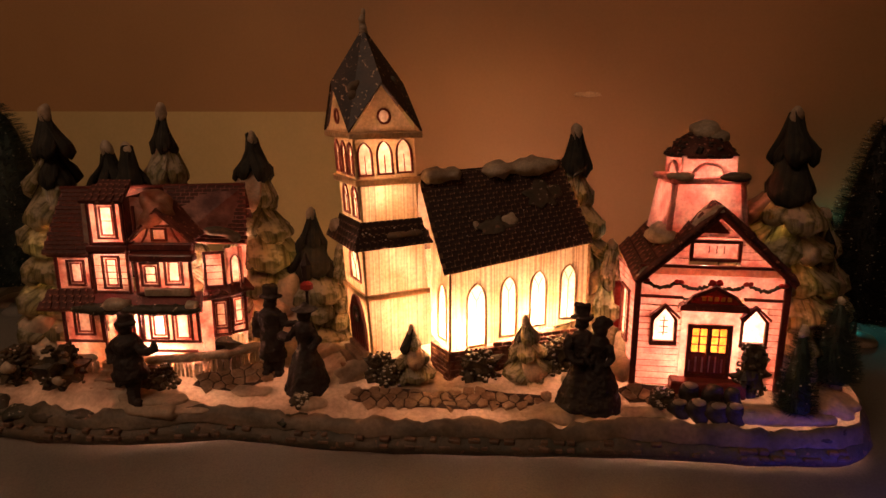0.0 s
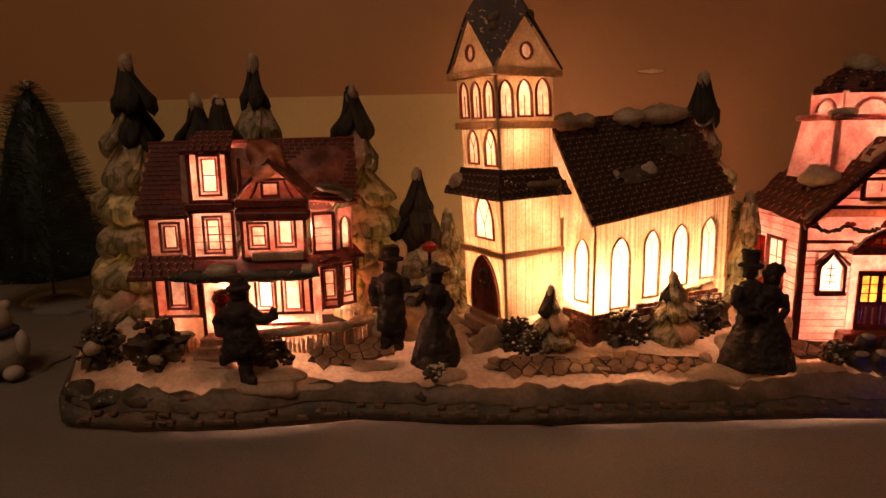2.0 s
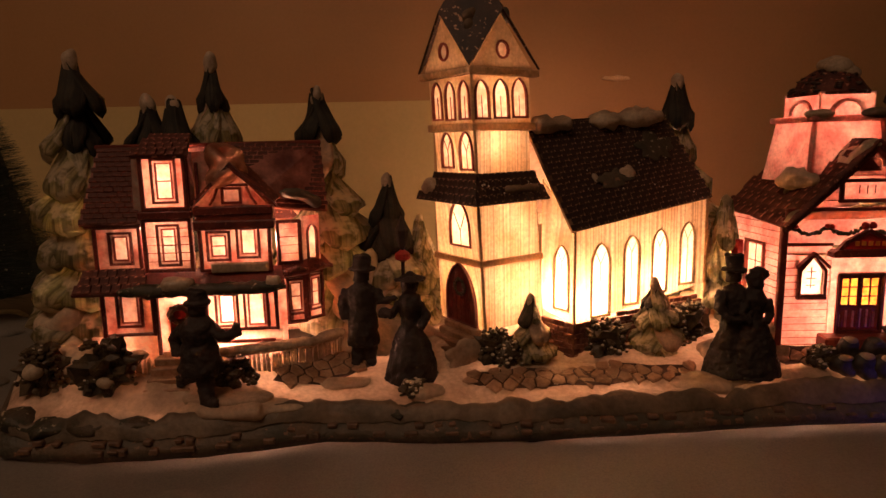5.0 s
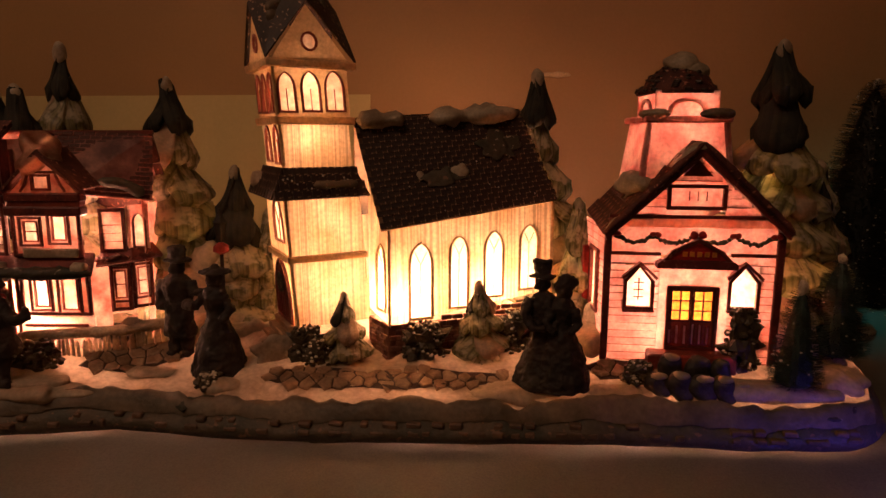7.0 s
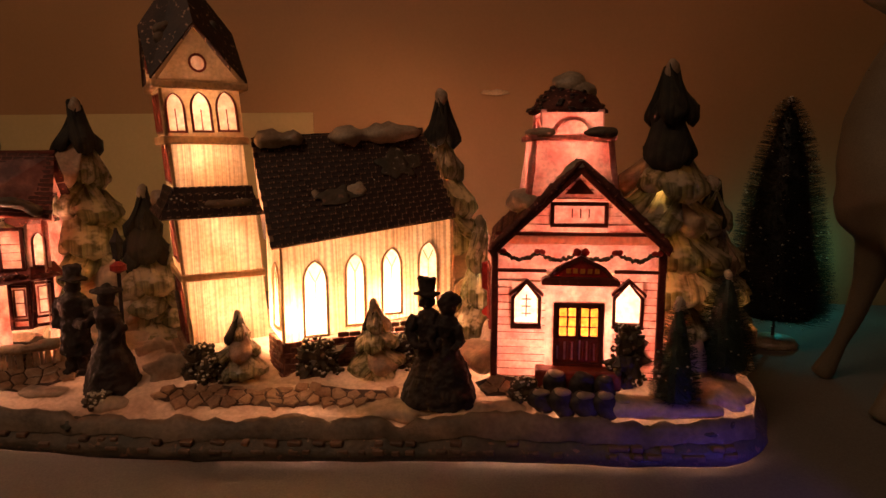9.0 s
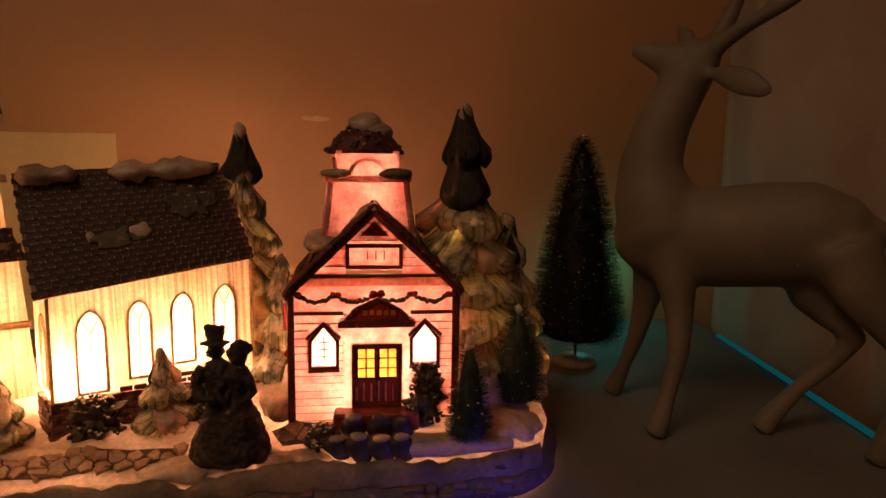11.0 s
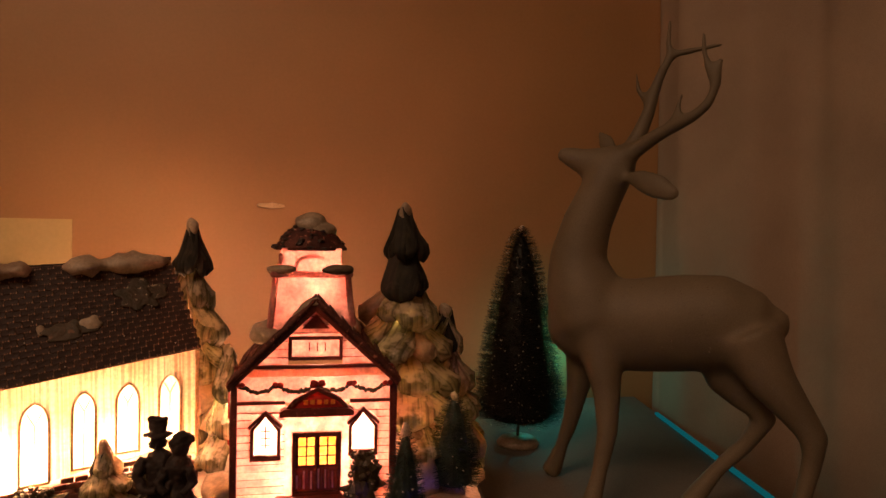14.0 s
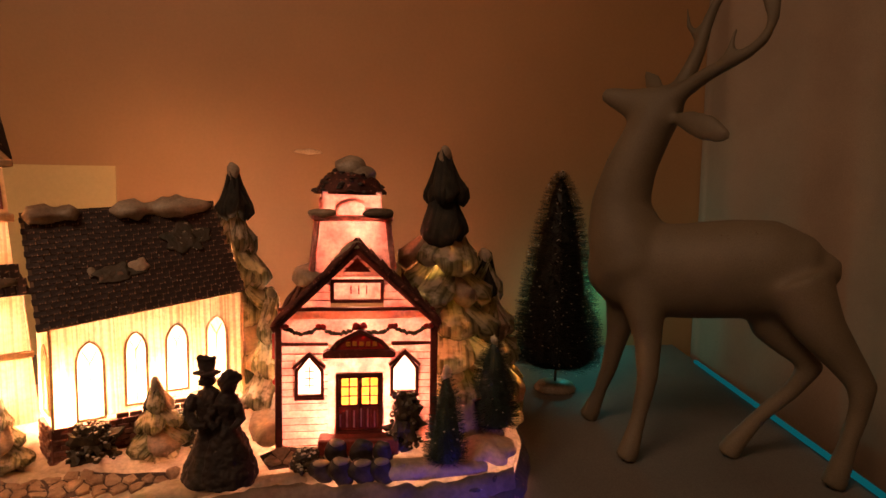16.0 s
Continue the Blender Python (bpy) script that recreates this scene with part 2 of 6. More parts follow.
# ---------------------------------------------------------------- mesh tools
FRAMES = {}


def thing(name, m, label, category, group="", kind=""):
    ob = new(name)
    ob.matrix_world = m
    FRAMES[name], FRAMES[ob.name] = m, m
    ob.empty_display_size = 0.01
    return tagged(ob, label, category, group, kind)


def world_of(ob):
    m = ob.matrix_basis.copy()
    return world_of(ob.parent) @ m if ob.parent else m


def part(name, bm, material, parent=None, label="", frame_m=None, smooth=False, mats=()):
    """Links bm, built in the frame frame_m (or the parent's own), as one mesh under parent."""
    if frame_m is not None:
        bm.transform((world_of(parent).inverted() if parent else Matrix()) @ frame_m)
    bmesh.ops.recalc_face_normals(bm, faces=bm.faces[:])
    me = bpy.data.meshes.new(name)
    for f in bm.faces:
        f.smooth = smooth
    bm.to_mesh(me)
    bm.free()
    for mm in (material, *mats):
        me.materials.append(mm)
    ob = new(name, me)
    if parent:
        ob.parent = parent
    if label:
        ob["label"] = label
    return ob


def B():
    return bmesh.new()


def box(bm, x0, x1, y0, y1, z0, z1, bev=0.0004, jit=0.00022):
    r = bmesh.ops.create_cube(bm, size=1)["verts"]
    for v in r:
        v.co = Vector(((x0 + x1) / 2 + v.co.x * (x1 - x0), (y0 + y1) / 2 + v.co.y * (y1 - y0), (z0 + z1) / 2 + v.co.z * (z1 - z0)))
        if jit:
            v.co += Vector([random.uniform(-jit, jit) for _ in range(3)])
    if bev:
        es = list({e for v in r for e in v.link_edges})
        bmesh.ops.bevel(bm, geom=es, offset=bev, segments=1, affect="EDGES")
    return bm


def prism(bm, poly, y0, y1):
    """A solid whose outline poly lies in x, z, from depth y0 to y1."""
    a = [bm.verts.new((x, y0, z)) for x, z in poly]
    b = [bm.verts.new((x, y1, z)) for x, z in poly]
    bm.faces.new(a), bm.faces.new(b[::-1])
    n = len(poly)
    for i in range(n):
        bm.faces.new((a[i], a[(i + 1) % n], b[(i + 1) % n], b[i]))
    return bm


def ring(bm, outer, inner, y0, y1):
    n = len(outer)
    vs = [[bm.verts.new((x, y, z)) for x, z in poly] for poly in (outer, inner) for y in (y0, y1)]
    o0, o1, i0, i1 = vs
    for i in range(n):
        j = (i + 1) % n
        for a, b in ((o0, i0), (o1, o0), (i0, i1), (i1, o1)):
            bm.faces.new((a[i], a[j], b[j], b[i]))
    return bm


def sheet(bm, outline, holes, y, reveal=0.0014):
    """A cast wall face in x, z at depth y, with openings whose edges turn inwards."""
    edges = []
    for k, loop in enumerate([outline, *holes]):
        vs = [bm.verts.new((x, y, z)) for x, z in loop]
        es = [bm.edges.new((vs[i], vs[(i + 1) % len(vs)])) for i in range(len(vs))]
        edges += es
        if reveal:
            back = [bm.verts.new((x, y + reveal, z)) for x, z in loop]
            for i in range(len(vs)):
                j = (i + 1) % len(vs)
                bm.faces.new((vs[i], vs[j], back[j], back[i]))
    bmesh.ops.triangle_fill(bm, use_beauty=True, edges=edges)
    return bm


def rect(x0, x1, z0, z1):
    return [(x0, z0), (x1, z0), (x1, z1), (x0, z1)]


def lancet(x0, x1, z0, z1, n=5):
    """A pointed arch."""
    c, w = (x0 + x1) / 2, (x1 - x0)
    spring = z1 - w * 0.95
    pts = [(x0, z0), (x1, z0)]
    for k in range(n + 1):
        s = k / n
        pts.append((x1 - (w / 2) * (1 - math.cos(s * 1.35)) / (1 - math.cos(1.35)), spring + (z1 - spring) * math.sin(s * 1.35) / math.sin(1.35)))
    left = [(2 * c - x, z) for x, z in pts[2:-1]][::-1]
    return pts + left


def grown(poly, d):
    cx, cz = sum(p[0] for p in poly) / len(poly), sum(p[1] for p in poly) / len(poly)
    w, h = max(abs(p[0] - cx) for p in poly), max(abs(p[1] - cz) for p in poly)
    return [(cx + (x - cx) * (w + d) / w, cz + (z - cz) * (h + d) / h) for x, z in poly]


def slab(bm, p0, p1, p2, p3, t, rows=1):
    """A plate with the four corners given and the thickness t below them."""
    p = [Vector(q) for q in (p0, p1, p2, p3)]
    n = (p[1] - p[0]).cross(p[3] - p[0]).normalized()
    a = [bm.verts.new(q) for q in p]
    b = [bm.verts.new(q - n * t) for q in p]
    bm.faces.new(a), bm.faces.new(b[::-1])
    for i in range(4):
        j = (i + 1) % 4
        bm.faces.new((a[i], b[i], b[j], a[j]))
    return bm


def tube(bm, pts, radii, seg=8, flat=1.0):
    """A round tube along pts; its cross-section is carried along without twisting. flat: its depth against its width."""
    pts = [Vector(p) for p in pts]
    loops, side = [], None
    for i, p in enumerate(pts):
        d = (pts[min(i + 1, len(pts) - 1)] - pts[max(i - 1, 0)]).normalized()
        if side is None:
            side = d.cross(Vector((0, 1, 0)) if abs(d.y) < 0.9 else Vector((1, 0, 0)))
        side = (side - d * side.dot(d)).normalized()
        deep = d.cross(side)
        loops.append([bm.verts.new(p + side * radii[i] * math.cos(math.tau * k / seg) + deep * flat * radii[i] * math.sin(math.tau * k / seg)) for k in range(seg)])
    for a, b in zip(loops, loops[1:]):
        for k in range(seg):
            bm.faces.new((a[k], a[(k + 1) % seg], b[(k + 1) % seg], b[k]))
    bm.faces.new(loops[0][::-1]), bm.faces.new(loops[-1])
    return bm


def lump(bm, c, r, sub=2, rough=0.15, freq=60.0):
    """A rounded lump with radii r, uneven by noise."""
    res = bmesh.ops.create_icosphere(bm, subdivisions=sub, radius=1)["verts"]
    for v in res:
        p = Vector((v.co.x * r[0], v.co.y * r[1], v.co.z * r[2]))
        k = 1 + rough * 2 * noise.noise((p + Vector(c)) * freq)
        v.co = Vector(c) + p * k
    return bm


def roll(bm, pts, r, flat=0.8, seg=12, freq=120.0, amp=0.35):
    """One continuous uneven roll of snow along pts."""
    pts = [Vector(p) for p in pts]
    n = max(10, int(sum((b - a).length for a, b in zip(pts, pts[1:])) / (r * 0.5)))
    loops = []
    for i in range(n + 1):
        s = i / n * (len(pts) - 1)
        k = min(int(s), len(pts) - 2)
        p, d = pts[k].lerp(pts[k + 1], s - k), (pts[k + 1] - pts[k]).normalized()
        side = d.cross(Vector((0, 0, 1))).normalized()
        up = side.cross(d)
        end = math.sqrt(max(0.02, 1 - (2 * i / n - 1) ** 6))
        rr = r * end * (1 + amp * noise.noise(p * freq))
        lp = []
        for q in range(seg):
            a = math.tau * q / seg
            w = side * rr * math.cos(a) + up * rr * flat * math.sin(a)
            lp.append(bm.verts.new(p + w * (1 + amp * 0.8 * noise.noise((p + w * 2) * freq * 1.3))))
        loops.append(lp)
    for a, b in zip(loops, loops[1:]):
        for q in range(seg):
            bm.faces.new((a[q], a[(q + 1) % seg], b[(q + 1) % seg], b[q]))
    bm.faces.new(loops[0][::-1]), bm.faces.new(loops[-1])
    return bm


def lathe(bm, prof, c, seg=14, squash=1.0, wob=0.0):
    loops = []
    for r, z in prof:
        loops.append([bm.verts.new((c[0] + r * math.cos(2 * math.pi * k / seg) * (1 + wob * math.sin(5 * k + z * 900)),
                                    c[1] + squash * r * math.sin(2 * math.pi * k / seg), c[2] + z)) for k in range(seg)])
    for a, b in zip(loops, loops[1:]):
        for k in range(seg):
            bm.faces.new((a[k], a[(k + 1) % seg], b[(k + 1) % seg], b[k]))
    bm.faces.new(loops[0][::-1]), bm.faces.new(loops[-1])
    return bm


def window(parent, frame_m, poly, y, frame_mat, pane_mat, bars=(), width=0.0012, proud=0.0014, lab=""):
    """A lit window: a pane in the opening, a raised frame round it and bars across it."""
    bm = B()
    edges_poly = grown(poly, 0.0002)
    vs = [bm.verts.new((x, y + 0.0007, z)) for x, z in edges_poly]
    bm.faces.new(vs)
    win = part("window", bm, pane_mat, parent, lab, frame_m)
    bm = ring(B(), grown(poly, width), grown(poly, -0.0002), y - proud, y + 0.0004)
    fr = part("window_frame", bm, frame_mat, win, "", frame_m)
    for k, ((x0, z0), (x1, z1)) in enumerate(bars):
        bm = tube(B(), [(x0, y - 0.0001, z0), (x1, y - 0.0001, z1)], [0.00035, 0.00035], 4)
        part("glazing_bar", bm, frame_mat, win, "", frame_m)
    return win


def cross_bars(x0, x1, z0, z1, rows):
    c = (x0 + x1) / 2
    return [((c, z0), (c, z1))] + [((x0, z0 + (z1 - z0) * k / rows), (x1, z0 + (z1 - z0) * k / rows)) for k in range(1, rows)]


def tracery(x0, x1, z0, z1):
    c, s = (x0 + x1) / 2, z1 - (x1 - x0) * 0.95
    return [((c, z0), (c, s)), ((c, s), (x0 + (x1 - x0) * 0.22, z1 - (z1 - s) * 0.42)), ((c, s), (x1 - (x1 - x0) * 0.22, z1 - (z1 - s) * 0.42))]


SHINGLE = {}


def shingles(parent, quad, rows, cols, material, name="shingle", rise=0.0009, fill=(0.94, 1.10), tilt=7.0):
    """Lapped shingles over the plate with corners quad (eave left, eave right, ridge right, ridge left), each an object on one mesh."""
    e0, e1, r1, r0 = [Vector(q) for q in quad]
    w, h = ((e1 - e0).length + (r1 - r0).length) / 2 / cols, ((r0 - e0).length + (r1 - e1).length) / 2 / rows
    key = (material.name, round(w, 5), round(h, 5), fill)
    if key not in SHINGLE:
        bm = box(B(), -w * fill[0] / 2, w * fill[0] / 2, -h * fill[1] / 2, h * fill[1] / 2, 0, rise * 0.8, rise * 0.25)
        me = bpy.data.meshes.new(name)
        bm.to_mesh(me)
        bm.free()
        me.materials.append(material)
        SHINGLE[key] = me
    inv = world_of(parent).inverted()
    for r in range(rows):
        for c in range(cols):
            s, t = (c + 0.5 + (0.25 if r % 2 else -0.25)) / cols, (r + 0.5) / rows
            s = min(max(s, 0.4 / cols), 1 - 0.4 / cols)
            lo, hi = e0.lerp(e1, s), r0.lerp(r1, s)
            p = lo.lerp(hi, t)
            x, up = (e1 - e0).lerp(r1 - r0, t).normalized(), (hi - lo).normalized()
            z = x.cross(up).normalized()
            y = z.cross(x)
            rot = Matrix((x, y, z)).transposed().to_4x4() @ pose(0, 0, 0, tilt + random.uniform(-3, 3), random.uniform(-2.5, 2.5), random.uniform(-2, 2))
            ob = new(name, SHINGLE[key])
            ob.parent = parent
            ob.matrix_basis = inv @ Matrix.Translation(p + z * random.uniform(0.0001, 0.0004)) @ rot


def planks(parent, frame_m, u0, u1, z0, z1, pitch, y, material, gaps=(), clip=None, lean=0.0006):
    """Lapped boards, each one a thin casting leaning out at its foot; gaps: (u0, u1, z0, z1) left open."""
    z = z0
    while z < z1 - pitch * 0.3:
        top = min(z + pitch, z1)
        a, b = (u0, u1) if clip is None else clip((z + top) / 2)
        cuts = [(a, b)]
        for g0, g1, h0, h1 in gaps:
            if h0 < top - 0.0004 and h1 > z + 0.0004:
                cuts = [q for lo, hi in cuts for q in ((lo, min(hi, g0)), (max(lo, g1), hi)) if q[1] - q[0] > 0.0008]
        for lo, hi in cuts:
            bm = B()
            v = [bm.verts.new(p) for p in ((lo, y - lean, z), (hi, y - lean, z), (hi, y, top), (lo, y, top), (lo, y + 0.0001, z), (hi, y + 0.0001, z))]
            bm.faces.new(v[:4]), bm.faces.new((v[4], v[5], v[1], v[0]))
            pl = part("plank", bm, material, parent, "", frame_m)
            bm = box(B(), lo + 0.0003, hi - 0.0003, y - lean * 1.1, y + 0.0002, z - 0.00028, z + 0.00016, 0)
            part("board_shadow_gap", bm, REDTRIM, pl, "", frame_m)
        z += pitch


# ---------------------------------------------------------------- room
bm = B()
vs = [bm.verts.new(p) for p in ((-1.3, -0.9, 0.006), (0.36, -0.9, 0.006), (0.602, 0.80, 0.006), (-1.3, 0.80, 0.006))]
f = bm.faces.new(vs)
r = bmesh.ops.extrude_face_region(bm, geom=[f])
for v in r["geom"]:
    if isinstance(v, bmesh.types.BMVert):
        v.co.z = -0.03
tagged(part("table_top", bm, CLOTH), "wide grey-beige cloth-covered table top carrying the lit village", "table", kind="structure")
bm = B()
box(bm, -1.32, 0.66, 0.80, 0.83, -0.75, 1.25, 0)
tagged(part("wall_north", bm, WALL), "plain beige painted wall glowing orange from the bulbs", "wall", kind="structure")
for nm, b in (("wall_west", (-1.35, -1.32, -0.95, 0.83, -0.75, 1.25)), ("wall_south", (-1.35, 1.3, -0.98, -0.95, -0.75, 1.25)), ("wall_east", (1.27, 1.3, -0.95, 0.83, -0.75, 1.25))):
    tagged(part(nm, box(B(), *b, 0), WALL), "plain beige wall closing the dim room", "wall", kind="structure")
tagged(part("floor", box(B(), -1.35, 1.3, -0.98, 0.83, -0.78, -0.75, 0), CURTAIN), "dark floor far below the table top", "floor", kind="structure")
tagged(part("ceiling", box(B(), -1.35, 1.3, -0.98, 0.83, 1.25, 1.28, 0), CEIL), "plain ceiling in the dark", "ceiling", kind="structure")
tagged(part("wall_panel", box(B(), -1.10, -0.108, 0.7985, 0.80, 0.004, 0.2335, 0.0003), PALEPANEL), "thin pale yellow rectangle flat on the beige wall", "panel")
# the wall's reflected highlight, modelled as a small pale lump
tagged(part("wall_scuff", lump(B(), (0.119, 0.7995, 0.2555), (0.016, 0.0012, 0.0035), 2, 0.3, 90), WALLGLARE, smooth=True), "small whitish glare painted on the beige wall", "scuff")
# table edge light along the open side
bm = B()
a, b = Vector((0.586, 0.70, 0.006)), Vector((0.40, -0.6, 0.006))
slab(bm, a + Vector((-0.0075, 0, 0.003)), b + Vector((-0.0075, 0, 0.003)), b + Vector((-0.003, 0, 0.003)), a + Vector((-0.003, 0, 0.003)), -0.003)
tagged(part("led_strip", bm, TEAL), "teal glowing light strip along the table edge", "led strip")
# curtain
bm = B()
cols = []
for i in range(161):
    s = i / 160
    x, y = 0.613 + 0.50 * s, 0.79 - 0.95 * s
    fold = 0.014 * math.sin(s * 31 + 2) + 0.006 * math.sin(s * 74 + 1)
    px, py = x + fold * 0.88, y + fold * 0.46
    cols.append([bm.verts.new((px + 0.004 * math.sin(z * 5 + i), py, z)) for z in (-0.74, -0.3, 0.1, 0.5, 0.9, 1.24)])
for c0, c1 in zip(cols, cols[1:]):
    for k in range(5):
        bm.faces.new((c0[k], c1[k], c1[k + 1], c0[k + 1]))
cur = tagged(part("curtain", bm, CURTAIN, smooth=True), "heavy brown curtain hanging in soft upright folds", "curtain")
sol = cur.modifiers.new("thick", "SOLIDIFY")
sol.thickness = 0.002

# ---------------------------------------------------------------- village base
FRONT = [(-0.370, 0.385), (-0.361, 0.345), (-0.338, 0.327), (-0.290, 0.321), (-0.224, 0.327), (-0.158, 0.344), (-0.054, 0.343), (0.0576, 0.354), (0.133, 0.363),
         (0.2075, 0.364), (0.262, 0.370), (0.285, 0.385), (0.300, 0.418)]


def front(x):
    for (a, ya), (b, yb) in zip(FRONT[1:], FRONT[2:]):
        if a <= x <= b:
            return ya + (yb - ya) * (x - a) / (b - a)
    return FRONT[1][1] if x < 0 else FRONT[-1][1]


def ground(x, y):
    """Height of the cast snow."""
    d = max(0.0, y - front(x))
    z = 0.021 + 0.008 * min(1, d / 0.008) + 0.014 * min(1, max(0, d - 0.012) / 0.05) + 0.010 * min(1, max(0, d - 0.06) / 0.06)
    if x > 0.1:
        z += 0.006 * min(1, (x - 0.1) / 0.03) * min(1, d / 0.02) * (1 - 0.5 * min(1, max(0, x - 0.24) / 0.04))
    if x < -0.17:
        z += 0.007 * min(1, (-0.17 - x) / 0.03) * min(1, max(0, d - 0.008) / 0.02)
    z += 0.0045 * noise.noise((x * 30, y * 30, 0)) + 0.0022 * noise.noise((x * 95, y * 95, 3)) + 0.0007 * noise.noise((x * 260, y * 260, 6))
    return z


base = thing("village_base", Matrix(), "long cast snow base with a dark painted stone rim", "base")
bm = B()
X0, X1, NX, NY = -0.367, 0.298, 216, 62
grid = []
FOOT = [(-0.296, -0.180, 0.385, 0.425), (0.140, 0.222, 0.412, 0.47)]
for i in range(NX + 1):
    x = X0 + (X1 - X0) * i / NX
    end = min(1.0, (x - X0) / 0.03, (X1 - x) / 0.03)
    ease = math.sqrt(max(0.0, 1 - (1 - end) ** 2))
    y0, y1 = front(x), 0.520
    mid = 0.43
    y0, y1 = mid + (y0 - mid) * (0.35 + 0.65 * ease), mid + (y1 - mid) * (0.35 + 0.65 * ease)
    col = []
    for j in range(NY + 1):
        y = y0 + (y1 - y0) * j / NY
        z = ground(x, y) - (0 if j else 0.0008)
        col.append(bm.verts.new((x, y, z)))
    grid.append(col)
for c0, c1 in zip(grid, grid[1:]):
    for j in range(NY):
        c = (c0[j].co + c1[j + 1].co) / 2
        if any(a < c.x < b and p < c.y < q for a, b, p, q in FOOT):
            continue
        f = bm.faces.new((c0[j], c1[j], c1[j + 1], c0[j + 1]))
loop = [c[0].co.copy() for c in grid] + [v.co.copy() for v in grid[-1][1:]] + [c[-1].co.copy() for c in grid[::-1][1:]] + [v.co.copy() for v in grid[0][::-1][1:-1]]
part("snow_ground", bm, SNOW, base, "glazed cream snow with soft drifts", smooth=True)
bm = B()
ringsv = []
for lev in range(6):
    s = lev / 5
    out_ = []
    for k, p in enumerate(loop):
        q = p.copy()
        q.z = p.z + 0.0003 + (0.0068 - p.z) * s
        n = Vector((p.x - (-0.02), (p.y - 0.43) * 4, 0)).normalized()
        bul = 0.0035 * math.sin(math.pi * min(1, s * 1.1)) + 0.0058 * s * (2 - s) * 0.9 - 0.003 * max(0, s - 0.8) * 5 * 0.6 + 0.0020 * min(1, s * 3) * noise.noise((p.x * 45, p.y * 45, s * 3))
        out_.append(bm.verts.new(q + n * bul))
    ringsv.append(out_)
for a, b in zip(ringsv, ringsv[1:]):
    for k in range(len(a)):
        j = (k + 1) % len(a)
        bm.faces.new((a[k], a[j], b[j], b[k]))
part("stone_rim", bm, RIM, base, "dark brown and green painted rim with faint brickwork", smooth=True)
for x, y in ((-0.037, 0.350), (0.22, 0.384), (-0.29, 0.345), (-0.25, 0.5), (0.2, 0.5)):
    part("rubber_foot", lathe(B(), [(0.008, 0.006), (0.0085, 0.007), (0.0085, 0.0095), (0.008, 0.010)], (x, y, 0)), RUBBER, base, "black rubber foot")
# faint bricks on the rim
for k in range(70):
    x = -0.325 + 0.60 * k / 70 + random.uniform(-0.003, 0.003)
    for z in (0.0125, 0.0165):
        if random.random() < 0.5:
            w = random.uniform(0.002, 0.0042)
            y = front(x) - (0.0072 if z < 0.014 else 0.0050)
            bm = box(B(), x - w, x + w, y - 0.0006, y + 0.004, z + random.uniform(-0.0005, 0.001), z + 0.0032, 0.0006, 0.0004)
            part("brick", bm, RIMBRICK, base)
# moss ridge and snow drifts along the front edge
bm = B()
rows_ = []
for i in range(211):
    x = -0.346 + 0.630 * i / 210
    w = 0.0085 + 0.006 * noise.noise((x * 32, 5, 0)) + 0.003 * noise.noise((x * 120, 9, 0))
    rows_.append([bm.verts.new((x, front(x) - 0.0022 + w * k / 4, ground(x, front(x) + w * k / 4) + 0.0030 - 0.0024 * (k == 4) - 0.0038 * (k == 0))) for k in range(5)])
for p, q in zip(rows_, rows_[1:]):
    for k in range(4):
        bm.faces.new((p[k], q[k], q[k + 1], p[k + 1]))
part("mossy_ledge", bm, LEDGE, base, "grey-olive snowy ledge along the edge", smooth=True)
for x0, x1, r_ in ((-0.352, -0.250, 0.0080), (-0.150, -0.098, 0.0062), (0.215, 0.275, 0.0048)):
    pts = []
    for k in range(9):
        x = x0 + (x1 - x0) * k / 8
        y = front(x) + 0.0055 + 0.002 * math.sin(k * 2.1)
        pts.append((x, y, ground(x, y) - 0.0015))
    part("moss_ridge", roll(B(), pts, r_, 0.6, 12, 130, 0.6), MOSS, base, "dark mossy ridge along the edge", smooth=True)
for x, y, rx, ry, rz in ((-0.215, 0.343, 0.035, 0.014, 0.006), (-0.155, 0.372, 0.02, 0.008, 0.004), (-0.10, 0.361, 0.012, 0.008, 0.006),
                         (0.075, 0.376, 0.03, 0.012, 0.006), (-0.325, 0.372, 0.02, 0.02, 0.022), (-0.345, 0.40, 0.012, 0.02, 0.02), (0.135, 0.378, 0.02, 0.008, 0.005),
                         (0.22, 0.384, 0.04, 0.010, 0.006), (0.265, 0.405, 0.025, 0.02, 0.008), (-0.01, 0.388, 0.05, 0.010, 0.005), (0.125, 0.43, 0.016, 0.03, 0.012),
                         (-0.145, 0.43, 0.03, 0.03, 0.012), (0.108, 0.480, 0.020, 0.022, 0.040), (0.128, 0.440, 0.010, 0.020, 0.018), (0.252, 0.432, 0.016, 0.022, 0.030), (0.240, 0.418, 0.010, 0.012, 0.026),
                         (-0.335, 0.395, 0.020, 0.022, 0.040), (-0.150, 0.445, 0.022, 0.02, 0.05), (0.10, 0.405, 0.02, 0.012, 0.010)):
    part("snow_drift", lump(B(), (x, y, ground(x, y) - 0.002), (rx, ry, rz), 4, 0.22, 70), SNOW, base, smooth=True)


